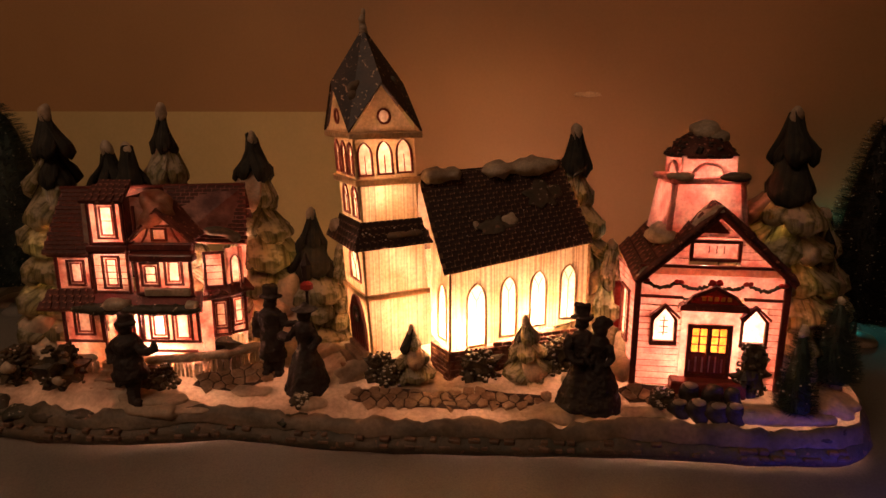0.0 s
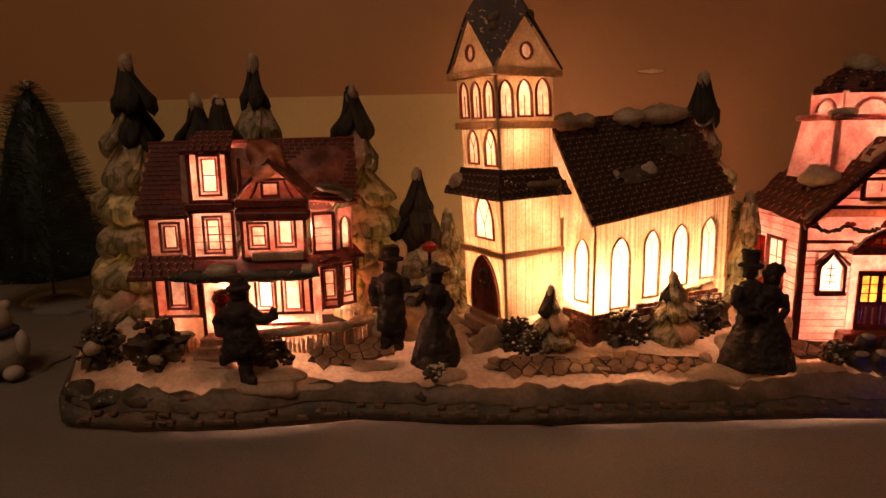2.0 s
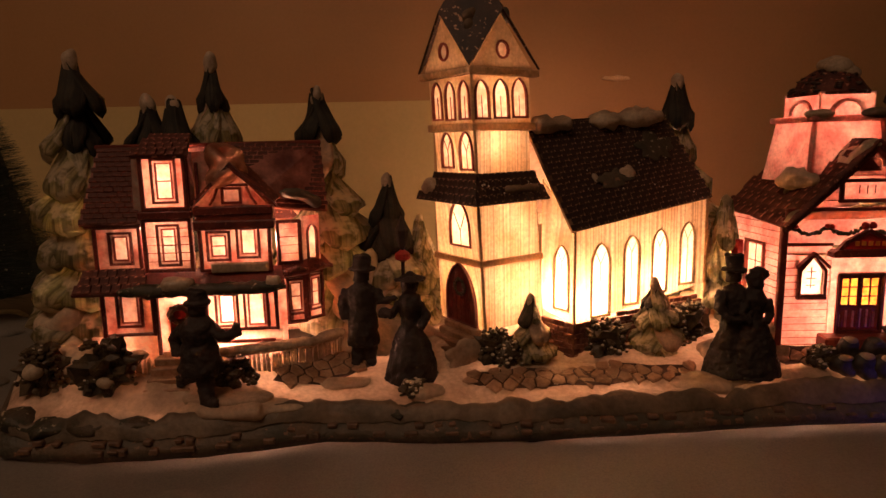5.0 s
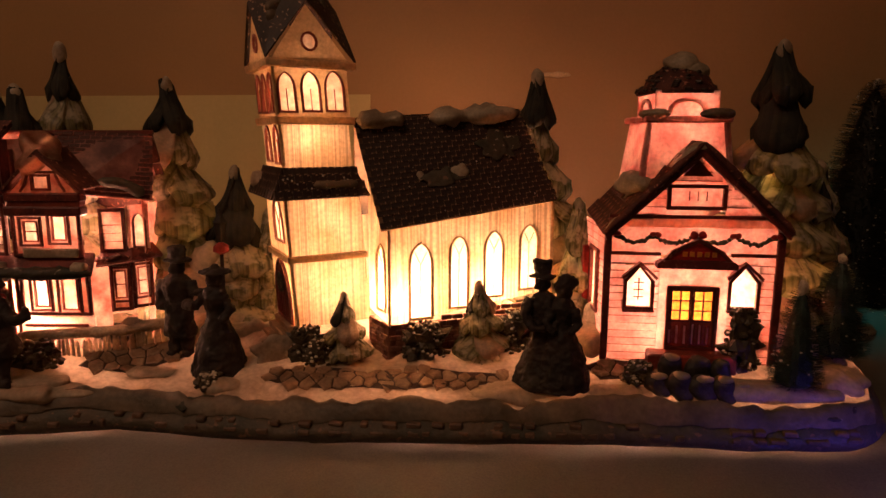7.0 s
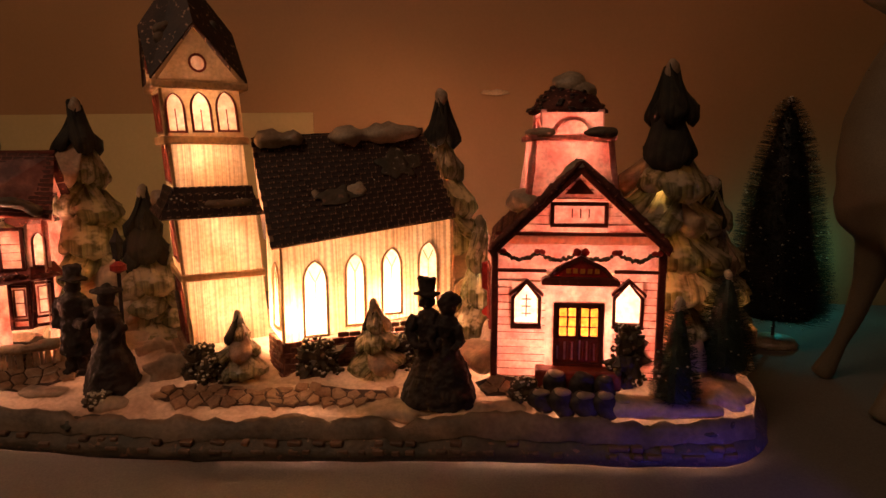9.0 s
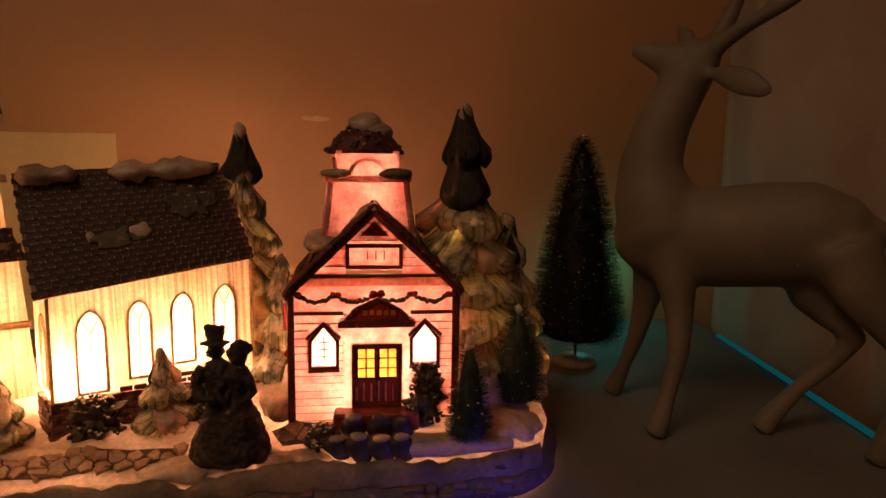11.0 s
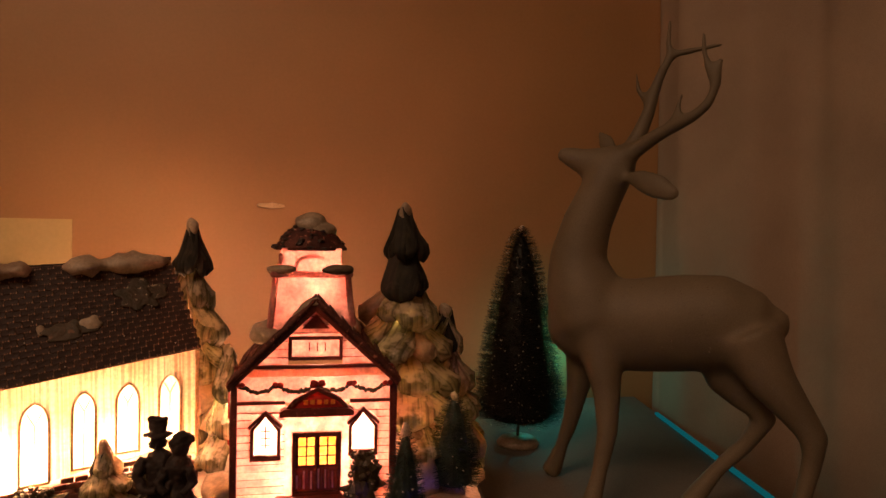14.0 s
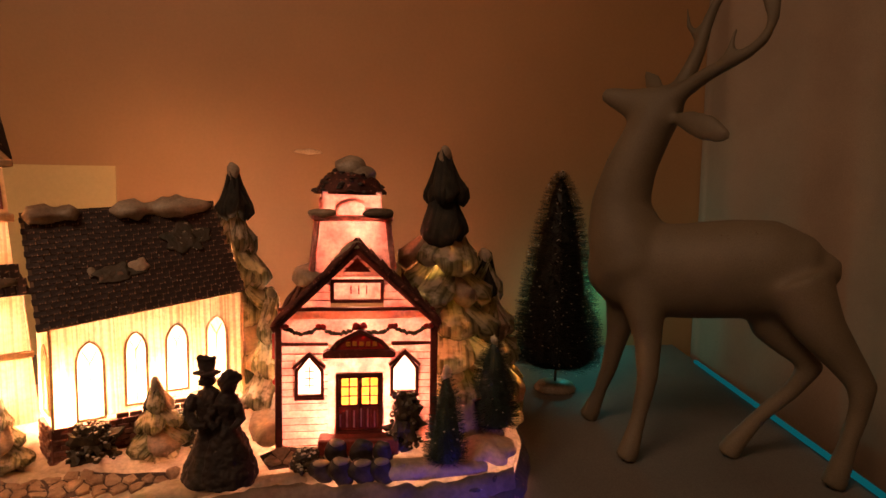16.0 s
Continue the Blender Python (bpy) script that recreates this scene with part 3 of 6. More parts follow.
def cell(p, others, joint):
    """The piece of ground nearest to p, drawn in by the joint."""
    poly_ = [Vector((p.x + dx, p.y + dy)) for dx, dy in ((-0.009, -0.007), (0.009, -0.007), (0.009, 0.007), (-0.009, 0.007))]
    for q in others:
        d = q - p
        if q is p or d.length > 0.026:
            continue
        n, lim = d.normalized(), d.length / 2 - joint
        cut_ = []
        for a, b in zip(poly_, poly_[1:] + poly_[:1]):
            fa, fb = (a - p).dot(n) - lim, (b - p).dot(n) - lim
            if fa <= 0:
                cut_.append(a)
            if fa * fb < 0:
                cut_.append(a.lerp(b, fa / (fa - fb)))
        poly_ = cut_
        if len(poly_) < 3:
            return []
    return poly_


def cobbles(cx, cy, ang, nx, ny, w, h, keep):
    """Uneven paving stones on a bed of dark grout."""
    seeds = []
    for i in range(nx):
        for j in range(ny):
            u = (i - nx / 2 + (0.5 if j % 2 else 0) + random.uniform(-0.28, 0.28)) * w
            v = (j - ny / 2 + random.uniform(-0.22, 0.22)) * h
            seeds.append(Vector((cx + u * math.cos(ang) - v * math.sin(ang), cy + u * math.sin(ang) + v * math.cos(ang))))
    for c in seeds:
        if not keep(c.x, c.y):
            continue
        loop_ = cell(c, seeds, 0.00045)
        if len(loop_) < 3:
            continue
        bm = B()
        n, lift = len(loop_), random.uniform(0.0012, 0.0019)
        top = [bm.verts.new((*c.lerp(p, 0.84), ground(*c.lerp(p, 0.84)) + lift)) for p in loop_]
        midl = [bm.verts.new((*p, ground(*p) + lift - 0.0006)) for p in loop_]
        low = [bm.verts.new((*p, ground(*p) - 0.002)) for p in loop_]
        bm.faces.new(top)
        for k in range(n):
            q = (k + 1) % n
            bm.faces.new((midl[k], midl[q], top[q], top[k])), bm.faces.new((low[k], low[q], midl[q], midl[k]))
        part("cobble", bm, COBBLE, base, smooth=False)


def bed(poly):
    bm = B()
    c = Vector((sum(p[0] for p in poly) / len(poly), sum(p[1] for p in poly) / len(poly)))
    steps = 12
    prev = None
    for s in range(steps + 1):
        cur_ = []
        for k in range(len(poly) * 4):
            a, b = poly[k // 4], poly[(k // 4 + 1) % len(poly)]
            t = (k % 4) / 4
            px, py = a[0] + (b[0] - a[0]) * t, a[1] + (b[1] - a[1]) * t
            x, y = c.x + (px - c.x) * (s + 0.05) / (steps + 0.05), c.y + (py - c.y) * (s + 0.05) / (steps + 0.05)
            cur_.append(bm.verts.new((x, y, ground(x, y) + 0.0007)))
        if prev:
            for k in range(len(cur_)):
                q = (k + 1) % len(cur_)
                bm.faces.new((prev[k], prev[q], cur_[q], cur_[k]))
        prev = cur_
    part("path_bed", bm, GROUT, base, "dark grout between the paving stones", smooth=True)


def inside(poly):
    def test(x, y):
        hit = False
        for (x0, y0), (x1, y1) in zip(poly, poly[1:] + poly[:1]):
            if (y0 > y) != (y1 > y) and x < (x1 - x0) * (y - y0) / (y1 - y0) + x0:
                hit = not hit
        return hit
    return test


PLAZA = [(-0.195, 0.362), (-0.165, 0.366), (-0.135, 0.388), (-0.140, 0.412), (-0.168, 0.408), (-0.190, 0.384)]
LANE = [(-0.075, 0.366), (-0.045, 0.363), (0.015, 0.367), (0.065, 0.377), (0.07, 0.389), (0.01, 0.385), (-0.04, 0.380), (-0.07, 0.378)]
YARD = [(0.128, 0.383), (0.165, 0.388), (0.172, 0.400), (0.135, 0.402), (0.120, 0.397)]
for poly, ang, w, h in ((PLAZA, 0.25, 0.0098, 0.0075), (LANE, 0.1, 0.0100, 0.0062), (YARD, 0.2, 0.010, 0.0075)):
    bed(poly)
    cx, cy = sum(p[0] for p in poly) / len(poly), sum(p[1] for p in poly) / len(poly)
    cobbles(cx, cy, ang, 24, 14, w, h, inside(poly))

# ---------------------------------------------------------------- church
NAVE = pose(-0.0036, 0.399, 0, 0, 0, 26.6)
TOWER = pose(-0.0645, 0.390, 0, 0, 0, 35.5)
LEANING = Matrix(((1, 0, -0.05, 0.005), (0, 1, -0.06, 0.006), (0, 0, 1, 0), (0, 0, 0, 1)))
TOWERW = LEANING @ pose(-0.0645, 0.390, 0, 0, 0, 125.5) @ Matrix.Diagonal((1, -1, 1, 1))
TOWER = LEANING @ TOWER
church = thing("church", NAVE, "lit cream porcelain church with dark slate roofs and a tall steeple", "church")
LEN, DEEP = 0.116, 0.076


def nave_top(u):
    return 0.1235 + 0.0135 * u / LEN


wins = [(0.0141, 0.0284, 0.0640, 0.1128), (0.0416, 0.0536, 0.0692, 0.1160), (0.0664, 0.0789, 0.0748, 0.1185), (0.0922, 0.1050, 0.0780, 0.1218)]
polys = [lancet(*w) for w in wins]
out_line = [(0, 0.060), (LEN, 0.076), (LEN, nave_top(LEN)), (0, nave_top(0))]
part("wall", sheet(B(), out_line, polys, 0), CREAM, church, "cream boarded wall glowing from within", NAVE)
for w, p in zip(wins, polys):
    window(church, NAVE, p, 0.0002, CREAMTRIM, PANE, tracery(*w), 0.0013, 0.0012, "pointed white window with thin tracery")
# west wall beside the steeple
WEST = pose(-0.0036, 0.399, 0, 0, 0, 128) @ Matrix.Diagonal((1, -1, 1, 1))
wp = lancet(0.0055, 0.0175, 0.0690, 0.1120)
part("wall", sheet(B(), [(0, 0.060), (0.030, 0.066), (0.030, 0.156), (0, 0.124)], [wp], 0), CREAM, church, "", WEST)
window(church, WEST, wp, 0.0002, CREAMTRIM, PANE, tracery(0.0055, 0.0175, 0.069, 0.112), 0.0012, 0.0012, "pointed white window with thin tracery")
part("corner_board", box(B(), -0.0009, 0.0009, -0.0009, 0.0009, 0.059, 0.124, 0.0004), CREAMTRIM, church, "", NAVE)
part("corner_board", box(B(), LEN - 0.001, LEN + 0.001, -0.001, 0.001, 0.070, 0.137, 0.0004), CREAMTRIM, church, "", NAVE)
# east gable with its bulb opening towards the wall behind
EAST = pose(*(NAVE @ Vector((LEN, 0, 0))), 0, 0, 116.6) @ Matrix.Diagonal((1, -1, 1, 1))
part("wall", sheet(B(), [(0, 0.060), (DEEP, 0.060), (DEEP, 0.134), (DEEP / 2, 0.190), (0, 0.136)], [rect(0.02, DEEP - 0.02, 0.065, 0.12)], 0), CREAM, church, "", EAST)
BACK = NAVE @ pose(0, DEEP, 0)
part("wall", sheet(B(), [(0, 0.055), (LEN, 0.055), (LEN, 0.134), (0, 0.124)], [rect(0.012, LEN - 0.012, 0.062, 0.118)], 0), CREAM, church, "", BACK)
# brick footing
part("footing", box(B(), -0.0012, LEN + 0.001, -0.0010, 0.004, 0.030, 0.0605, 0.0005), BRICK, church, "brown brick footing", NAVE)
part("footing", box(B(), -0.0010, 0.029, -0.0012, 0.004, 0.030, 0.0608, 0.0005), BRICK, church, "", WEST)
for frame_m, ln, slope in ((NAVE, LEN, 0.135), (WEST, 0.028, 0.15)):
    for r in range(9):
        z = 0.0365 + r * 0.0036
        n = int(ln / 0.0078)
        for k in range(n):
            u = (k + (0.5 if r % 2 else 0)) * 0.0078
            if z > 0.0575 + slope * u or u + 0.0072 > ln + 0.001 or z < 0.036 + slope * u * 0.6:
                continue
            part("brick", box(B(), u, u + 0.0071, -0.0022, 0.0, z, z + 0.0031, 0.0004, 0.0002), BRICK, church, "", frame_m)
# nave roof
EA, EB = Vector((-0.0065, 0.3915, 0.1235)), Vector((0.1030, 0.4495, 0.1392))
RA, RB = Vector((-0.0330, 0.4300, 0.1925)), Vector((0.0745, 0.4800, 0.2000))
BA, BB = NAVE @ Vector((-0.004, DEEP + 0.005, 0.120)), NAVE @ Vector((LEN + 0.003, DEEP + 0.005, 0.130))
inv = church.matrix_world.inverted()
roof = part("roof", slab(slab(B(), EA, EB, RB, RA, 0.0022), RA, RB, BB, BA, 0.0022), WORNROOF, church, "dark brown slate roof with snow patches", Matrix())
shingles(church, (EA + Vector((0, 0, 0.0002)), EB + Vector((0, 0, 0.0002)), RB, RA), 20, 16, SLATE, "slate", 0.0007, (0.975, 0.958), 1.0)
nrm = (EB - EA).cross(RA - EA).normalized()


def on_roof(s, t):
    return EA.lerp(EB, s).lerp(RA.lerp(RB, s), t) + nrm * 0.0015


def plate(p, along, up):
    """A frame lying in a roof plane at p."""
    x = along.normalized()
    z = x.cross(up).normalized()
    return Matrix.Translation(p) @ Matrix((x, z.cross(x), z)).transposed().to_4x4()


for s, t, r, m_, lab in ((0.40, 0.36, (0.0165, 0.0062, 0.0011), RIM, "grey worn snow patch on the slates"), (0.50, 0.40, (0.0062, 0.0052, 0.0020), SNOWCAP, "cream lump of snow on the slates"),
                    (0.27, 0.40, (0.0024, 0.0040, 0.0010), SNOWCAP, ""), (0.78, 0.62, (0.016, 0.0100, 0.0009), MOSS, "")):
    part("snow_patch", lump(B(), (0, 0, 0), r, 4, 0.38, 150), m_, church, lab, plate(on_roof(s, t), EB - EA, RA - EA), True)
for s0, s1, rr in ((0.02, 0.30, 0.0100), (0.44, 1.0, 0.0105)):
    bm = roll(B(), [RA.lerp(RB, s0 + (s1 - s0) * k / 4) + Vector((0, -0.0025, -0.0025)) for k in range(5)], rr, 0.60, 14, 110, 0.6)
    part("ridge_snow", bm, SNOWCAP, church, "thick glazed snow along the ridge", Matrix(), True)
for k in range(9):
    p = on_roof(random.uniform(0.1, 0.95), random.uniform(0.05, 0.5))
    part("snow_speck", lump(B(), p, (0.0006, 0.0006, 0.0006), 1, 0.1), FLECK, church, "", Matrix())

# steeple: three stages, w along both faces
SW = 0.0505


def stage(z0, z1, in0, in1, wins_s, wins_w, m=CREAM):
    for frame_m, ws in ((TOWER, wins_s), (TOWERW, wins_w)):
        ps = [lancet(*w) for w in ws]
        bm = sheet(B(), [(in0, z0), (SW - in0, z0), (SW - in1, z1), (in1, z1)], ps, 0)
        for v in bm.verts:
            v.co.y += in0 + (in1 - in0) * (v.co.z - z0) / (z1 - z0)
        part("wall", bm, m, church, "", frame_m)
        for w, p in zip(ws, ps):
            off = in0 + (in1 - in0) * ((w[2] + w[3]) / 2 - z0) / (z1 - z0)
            window(church, frame_m, p, 0.0002 + off, REDTRIM, PANEPINK if z0 > 0.15 else PANE, tracery(*w)[:1] if z0 > 0.19 else tracery(*w), 0.0011, 0.0013,
                   "small pointed belfry window outlined in red")
        far = [(in0, z0), (SW - in0, z0), (SW - in1, z1), (in1, z1)]
        bm = sheet(B(), far, [], SW - in0, 0)
        part("wall", bm, m, church, "", frame_m)
        part("corner_board", tube(B(), [(in0, in0, z0), (in1, in1, z1)], [0.0011, 0.0011], 6), CREAMTRIM, church, "", frame_m)


def belt(z0, z1, out_):
    bm = B()
    a_, b_, w = -out_, SW + out_, 0.005
    for q in ((a_, b_, a_, a_ + w), (a_, b_, b_ - w, b_), (a_, a_ + w, a_ + w, b_ - w), (b_ - w, b_, a_ + w, b_ - w)):
        box(bm, *q, z0, z1, 0.0007, 0)
    return bm


DOORW = (0.0095, 0.0390, 0.0600, 0.1000)
stage(0.0585, 0.1460, 0.0, 0.001, [], [(0.0115, 0.0330, 0.1135, 0.1435)])
# arched door
dp = lancet(*DOORW)
door = part("door", prism(B(), dp, -0.0012, 0.0004), DOORRED, church, "arched dark red plank door with a wreath", TOWERW)
part("door_frame", ring(B(), grown(dp, 0.0022), grown(dp, 0.0), -0.0020, 0.0006), MAROON, door, "", TOWERW)
for k in range(1, 6):
    u = DOORW[0] + (DOORW[1] - DOORW[0]) * k / 6
    part("plank_joint", box(B(), u - 0.0002, u + 0.0002, -0.0015, -0.0011, 0.061, 0.094, 0), MAROON, door, "", TOWERW)
bm = B()
for k in range(14):
    a = k * math.tau / 14
    lump(bm, (0.0225 + 0.0052 * math.cos(a), -0.0026, 0.085 + 0.0052 * math.sin(a)), (0.0016, 0.0013, 0.0016), 1, 0.3, 300)
part("wreath", bm, SHRUB, door, "dark green wreath", TOWERW)
for frame_m in (TOWER, TOWERW):
    part("moulding", prism(B(), [(-0.001, 0.1015), (SW + 0.001, 0.1015), (SW + 0.001, 0.1055), (-0.001, 0.1055)], -0.0018, 0.001), CREAMTRIM, church, "", frame_m)
# skirt roof round the steeple
o = 0.0085
bm = B()
sk = [Vector(p) for p in ((-o, -o, 0.1425), (SW + o * 0.4, -o, 0.1435), (SW + o * 0.4, SW + o, 0.1445), (-o, SW + o, 0.1435))]
ski = [Vector(p) for p in ((0.002, 0.002, 0.1605), (SW - 0.002, 0.002, 0.1605), (SW - 0.002, SW - 0.002, 0.1605), (0.002, SW - 0.002, 0.1605))]
for k in range(4):
    slab(bm, sk[k], sk[(k + 1) % 4], ski[(k + 1) % 4], ski[k], 0.002)
part("skirt_roof", bm, SLATE, church, "dark slate skirt roof with frost on it", TOWER)
shingles(church, tuple(TOWER @ p for p in (sk[0], sk[1], ski[1], ski[0])), 4, 10, SLATE, "slate")
shingles(church, tuple(TOWER @ p for p in (sk[3], sk[0], ski[0], ski[3])), 4, 10, SLATE, "slate")
part("snow_patch", roll(B(), [(SW * 0.35, -o * 0.5, 0.1500), (SW * 0.95, -o * 0.5, 0.1505)], 0.0036, 0.8, 10, 140), RIM, church, "grey worn snow on the skirt roof", TOWER, True)
part("snow_patch", lump(B(), (-o * 0.5, SW * 0.95, 0.152), (0.005, 0.007, 0.005), 3, 0.25, 120), SNOWCAP, church, "", TOWER, True)
for k in range(16):
    part("snow_speck", lump(B(), (random.uniform(-0.006, SW), random.uniform(-0.0075, -0.001), random.uniform(0.146, 0.158)), (0.0007,) * 3, 1, 0.2), FLECK, church, "", TOWER)
stage(0.1590, 0.1880, 0.0030, 0.0030, [], [(0.0065, 0.0190, 0.1640, 0.1870), (0.0275, 0.0395, 0.1650, 0.1870)])
part("belt", belt(0.1875, 0.1925, 0.0005), CREAMTRIM, church, "cream moulded belt", TOWER)
stage(0.1920, 0.2215, 0.0020, 0.0020, [(0.0045, 0.0140, 0.1955, 0.2180), (0.0190, 0.0295, 0.1960, 0.2190), (0.0340, 0.0450, 0.1965, 0.2200)],
      [(0.0055, 0.0150, 0.1955, 0.2180), (0.0205, 0.0300, 0.1955, 0.2185), (0.0350, 0.0445, 0.1960, 0.2190)], CREAMTRIM)
part("belt", belt(0.2210, 0.2255, 0.0030), CREAMTRIM, church, "", TOWER)
# cross gables with round lights under the spire
cc = SW / 2
for frame_m in (TOWER, TOWERW):
    circ = [(cc + 0.0042 * math.cos(a), 0.2365 + 0.0046 * math.sin(a)) for a in [k * math.tau / 14 for k in range(14)]]
    part("gable", sheet(B(), [(0.001, 0.2255), (SW - 0.001, 0.2255), (cc, 0.2575)], [circ], -0.0005), CREAMTRIM, church, "cream gable with a round light", frame_m)
    window(church, frame_m, circ, -0.0003, REDTRIM, PANEPINK, (), 0.0011, 0.0012, "round window")
S_ = [Vector(p) for p in ((-0.003, -0.003, 0.2260), (SW + 0.003, -0.003, 0.2260), (SW + 0.003, SW + 0.003, 0.2260), (-0.003, SW + 0.003, 0.2260))]
G_ = [Vector((cc, -0.003, 0.2600)), Vector((SW + 0.003, cc, 0.2600)), Vector((cc, SW + 0.003, 0.2600)), Vector((-0.003, cc, 0.2600))]
APEX = Vector((cc, cc, 0.2985))
bm = B()
v_s, v_g, v_a = [bm.verts.new(p) for p in S_], [bm.verts.new(p) for p in G_], bm.verts.new(APEX)
for k in range(4):
    bm.faces.new((v_s[k], v_g[k], v_a)), bm.faces.new((v_s[(k + 1) % 4], v_a, v_g[k]))
sp = part("spire", bm, SLATE, church, "steep black-brown spire", TOWER)
md = sp.modifiers.new("thick", "SOLIDIFY")
md.thickness, md.offset = 0.0014, -1
bm = B()
for k in range(7):
    lump(bm, (cc + random.uniform(-0.001, 0.001), cc + random.uniform(-0.001, 0.001), 0.2925 + k * 0.0026), (0.0036 - 0.0003 * k, 0.0036 - 0.0003 * k, 0.0026), 2, 0.15, 200)
part("spire_snow", bm, SNOWCAP, church, "grey snow tip on the spire", TOWER, True)
for t, r_, side in ((0.40, 0.0052, 0), (0.33, 0.0042, 0), (0.46, 0.0036, 1)):
    p = S_[side].lerp(APEX, t)
    part("snow_patch", lump(B(), p + Vector((0.002 if side == 0 else -0.002, 0.001, 0)), (r_, r_ * 0.6, r_ * 1.1), 3, 0.3, 150), RIM, church, "", TOWER, True)
# steps to the arched door
for k in range(6):
    z1 = 0.0590 - 0.0046 * k
    bm = box(B(), 0.006 - 0.0008 * k, 0.0415 + 0.0006 * k, -0.0045 - 0.0048 * k, 0.002, 0.018, z1, 0.0008, 0.0003)
    part("step", bm, COBBLE, church, "worn brown stone step", TOWERW)
for side in (0.0035, 0.0435):
    part("stair_wall", lump(B(), (side, -0.014, 0.044), (0.003, 0.018, 0.010), 3, 0.2, 120), SNOW, church, "", TOWERW, True)

# ---------------------------------------------------------------- gabled house
HR = pose(0.1815, 0.4030, 0)
house = thing("gabled_house", HR, "lit rosy clapboard house with maroon trim and a garland", "house")
HW, HD = 0.0500, 0.075
wl, wr = (-0.0378, -0.0230), (0.0232, 0.0382)


def gothic(x0, x1, z0, z1):
    c = (x0 + x1) / 2
    return [(x0, z0), (x1, z0), (x1, z1 - (x1 - x0) * 0.62), (c, z1), (x0, z1 - (x1 - x0) * 0.62)]


PW = [gothic(*wl, 0.0780, 0.1030), gothic(*wr, 0.0795, 0.1040)]
gaps = [(wl[0] - 0.001, wl[1] + 0.001, 0.0765, 0.1035), (wr[0] - 0.001, wr[1] + 0.001, 0.078, 0.1045), (-0.0185, 0.0220, 0.045, 0.1085)]
planks(house, HR, -HW + 0.0016, HW - 0.0016, 0.0440, 0.1105, 0.0047, 0.0, PINK, gaps)
part("wall", sheet(B(), rect(-HW, HW, 0.1105, 0.1345), [], 0, 0), PINK, house, "rosy plaster band", HR)


def gable_clip(z):
    h = (0.1725 - z) / (0.1725 - 0.1255) * 0.052
    return (-h + 0.002, h - 0.002)


planks(house, HR, 0, 0, 0.1345, 0.1690, 0.0052, 0.0, PINK, [(-0.0170, 0.0170, 0.1385, 0.1530)], gable_clip)
for (x0, x1), p, lab in ((wl, PW[0], "pointed white window in a maroon frame"), (wr, PW[1], "pointed white window in a maroon frame")):
    bm = sheet(B(), rect(x0 - 0.001, x1 + 0.001, p[0][1] - 0.0015, p[3][1] + 0.0005), [p], 0.0004)
    part("wall", bm, PINK, house, "", HR)
    c = (x0 + x1) / 2
    zb = p[0][1]
    win = window(house, HR, p, 0.0, MAROON, PANE, [((c, zb + 0.004), (c, zb + 0.018))] + [((c - 0.003, zb + h), (c + 0.003, zb + h)) for h in (0.006, 0.0105, 0.015)] if x0 < 0 else (), 0.0017, 0.0024, lab)
    bm = B()
    zt = p[3][1]
    for sx in (-1, 1):
        prism(bm, [(c, zt + 0.0035), (c, zt + 0.0015), (c + sx * 0.0098, zt - 0.0078), (c + sx * 0.0105, zt - 0.0060)], -0.004, 0.0004)
    part("hood", bm, MAROON, win, "", HR)
    part("sill", box(B(), x0 - 0.002, x1 + 0.002, -0.0034, 0.0004, zb - 0.0032, zb - 0.0014, 0.0004), MAROON, win, "", HR)
# door bay
part("door_surround", sheet(B(), rect(-0.0185, 0.0220, 0.0475, 0.1085), [rect(-0.0119, 0.0149, 0.0535, 0.0900)], -0.0012, 0.002), PINK, house, "smooth rosy door surround", HR)
dd = part("double_door", prism(B(), rect(-0.0119, 0.0149, 0.0535, 0.0690), -0.0002, 0.0008), REDTRIM, house, "dark red double door with amber panes", HR)
part("door_frame", ring(B(), grown(rect(-0.0119, 0.0149, 0.0535, 0.0900), 0.0016), rect(-0.0119, 0.0149, 0.0535, 0.0900), -0.0026, 0.0008), MAROON, dd, "", HR)
for lx, rx_ in ((-0.0105, 0.0005), (0.0028, 0.0138)):
    for i in range(2):
        for j in range(3):
            w, h = (rx_ - lx) / 2, 0.0062
            x, z = lx + i * w, 0.0700 + j * h
            bm = B()
            bm.faces.new([bm.verts.new(p) for p in ((x + 0.0005, 0.0002, z + 0.0004), (x + w - 0.0005, 0.0002, z + 0.0004), (x + w - 0.0005, 0.0002, z + h - 0.0004), (x + 0.0005, 0.0002, z + h - 0.0004))])
            part("pane", bm, PANEGOLD, dd, "amber lit pane", HR)
bm = sheet(B(), rect(-0.0119, 0.0149, 0.0690, 0.0900), [rect(lx + i * (rx_ - lx) / 2 + 0.0005, lx + (i + 1) * (rx_ - lx) / 2 - 0.0005, 0.0704 + j * 0.0062, 0.0758 + j * 0.0062)
                                                       for lx, rx_ in ((-0.0105, 0.0005), (0.0028, 0.0138)) for i in range(2) for j in range(3)], -0.0003, 0.0008)
part("glazing_grid", bm, MAROON, dd, "", HR)
part("meeting_stile", box(B(), 0.0010, 0.0022, -0.0014, 0.0002, 0.0535, 0.0898, 0.0003), MAROON, dd, "", HR)
for k in range(12):
    x = -0.0108 + 0.0246 * k / 11
    part("door_slat", box(B(), x - 0.0006, x + 0.0006, -0.0012, 0.0, 0.0555, 0.0660 + random.uniform(-0.002, 0.002), 0.0002), REDTRIM if k % 2 else PINK, dd, "", HR)
part("doorstep", box(B(), -0.0245, 0.0270, -0.0120, 0.002, 0.0400, 0.0515, 0.001, 0.0004), REDTRIM, house, "dull red doorstep", HR)
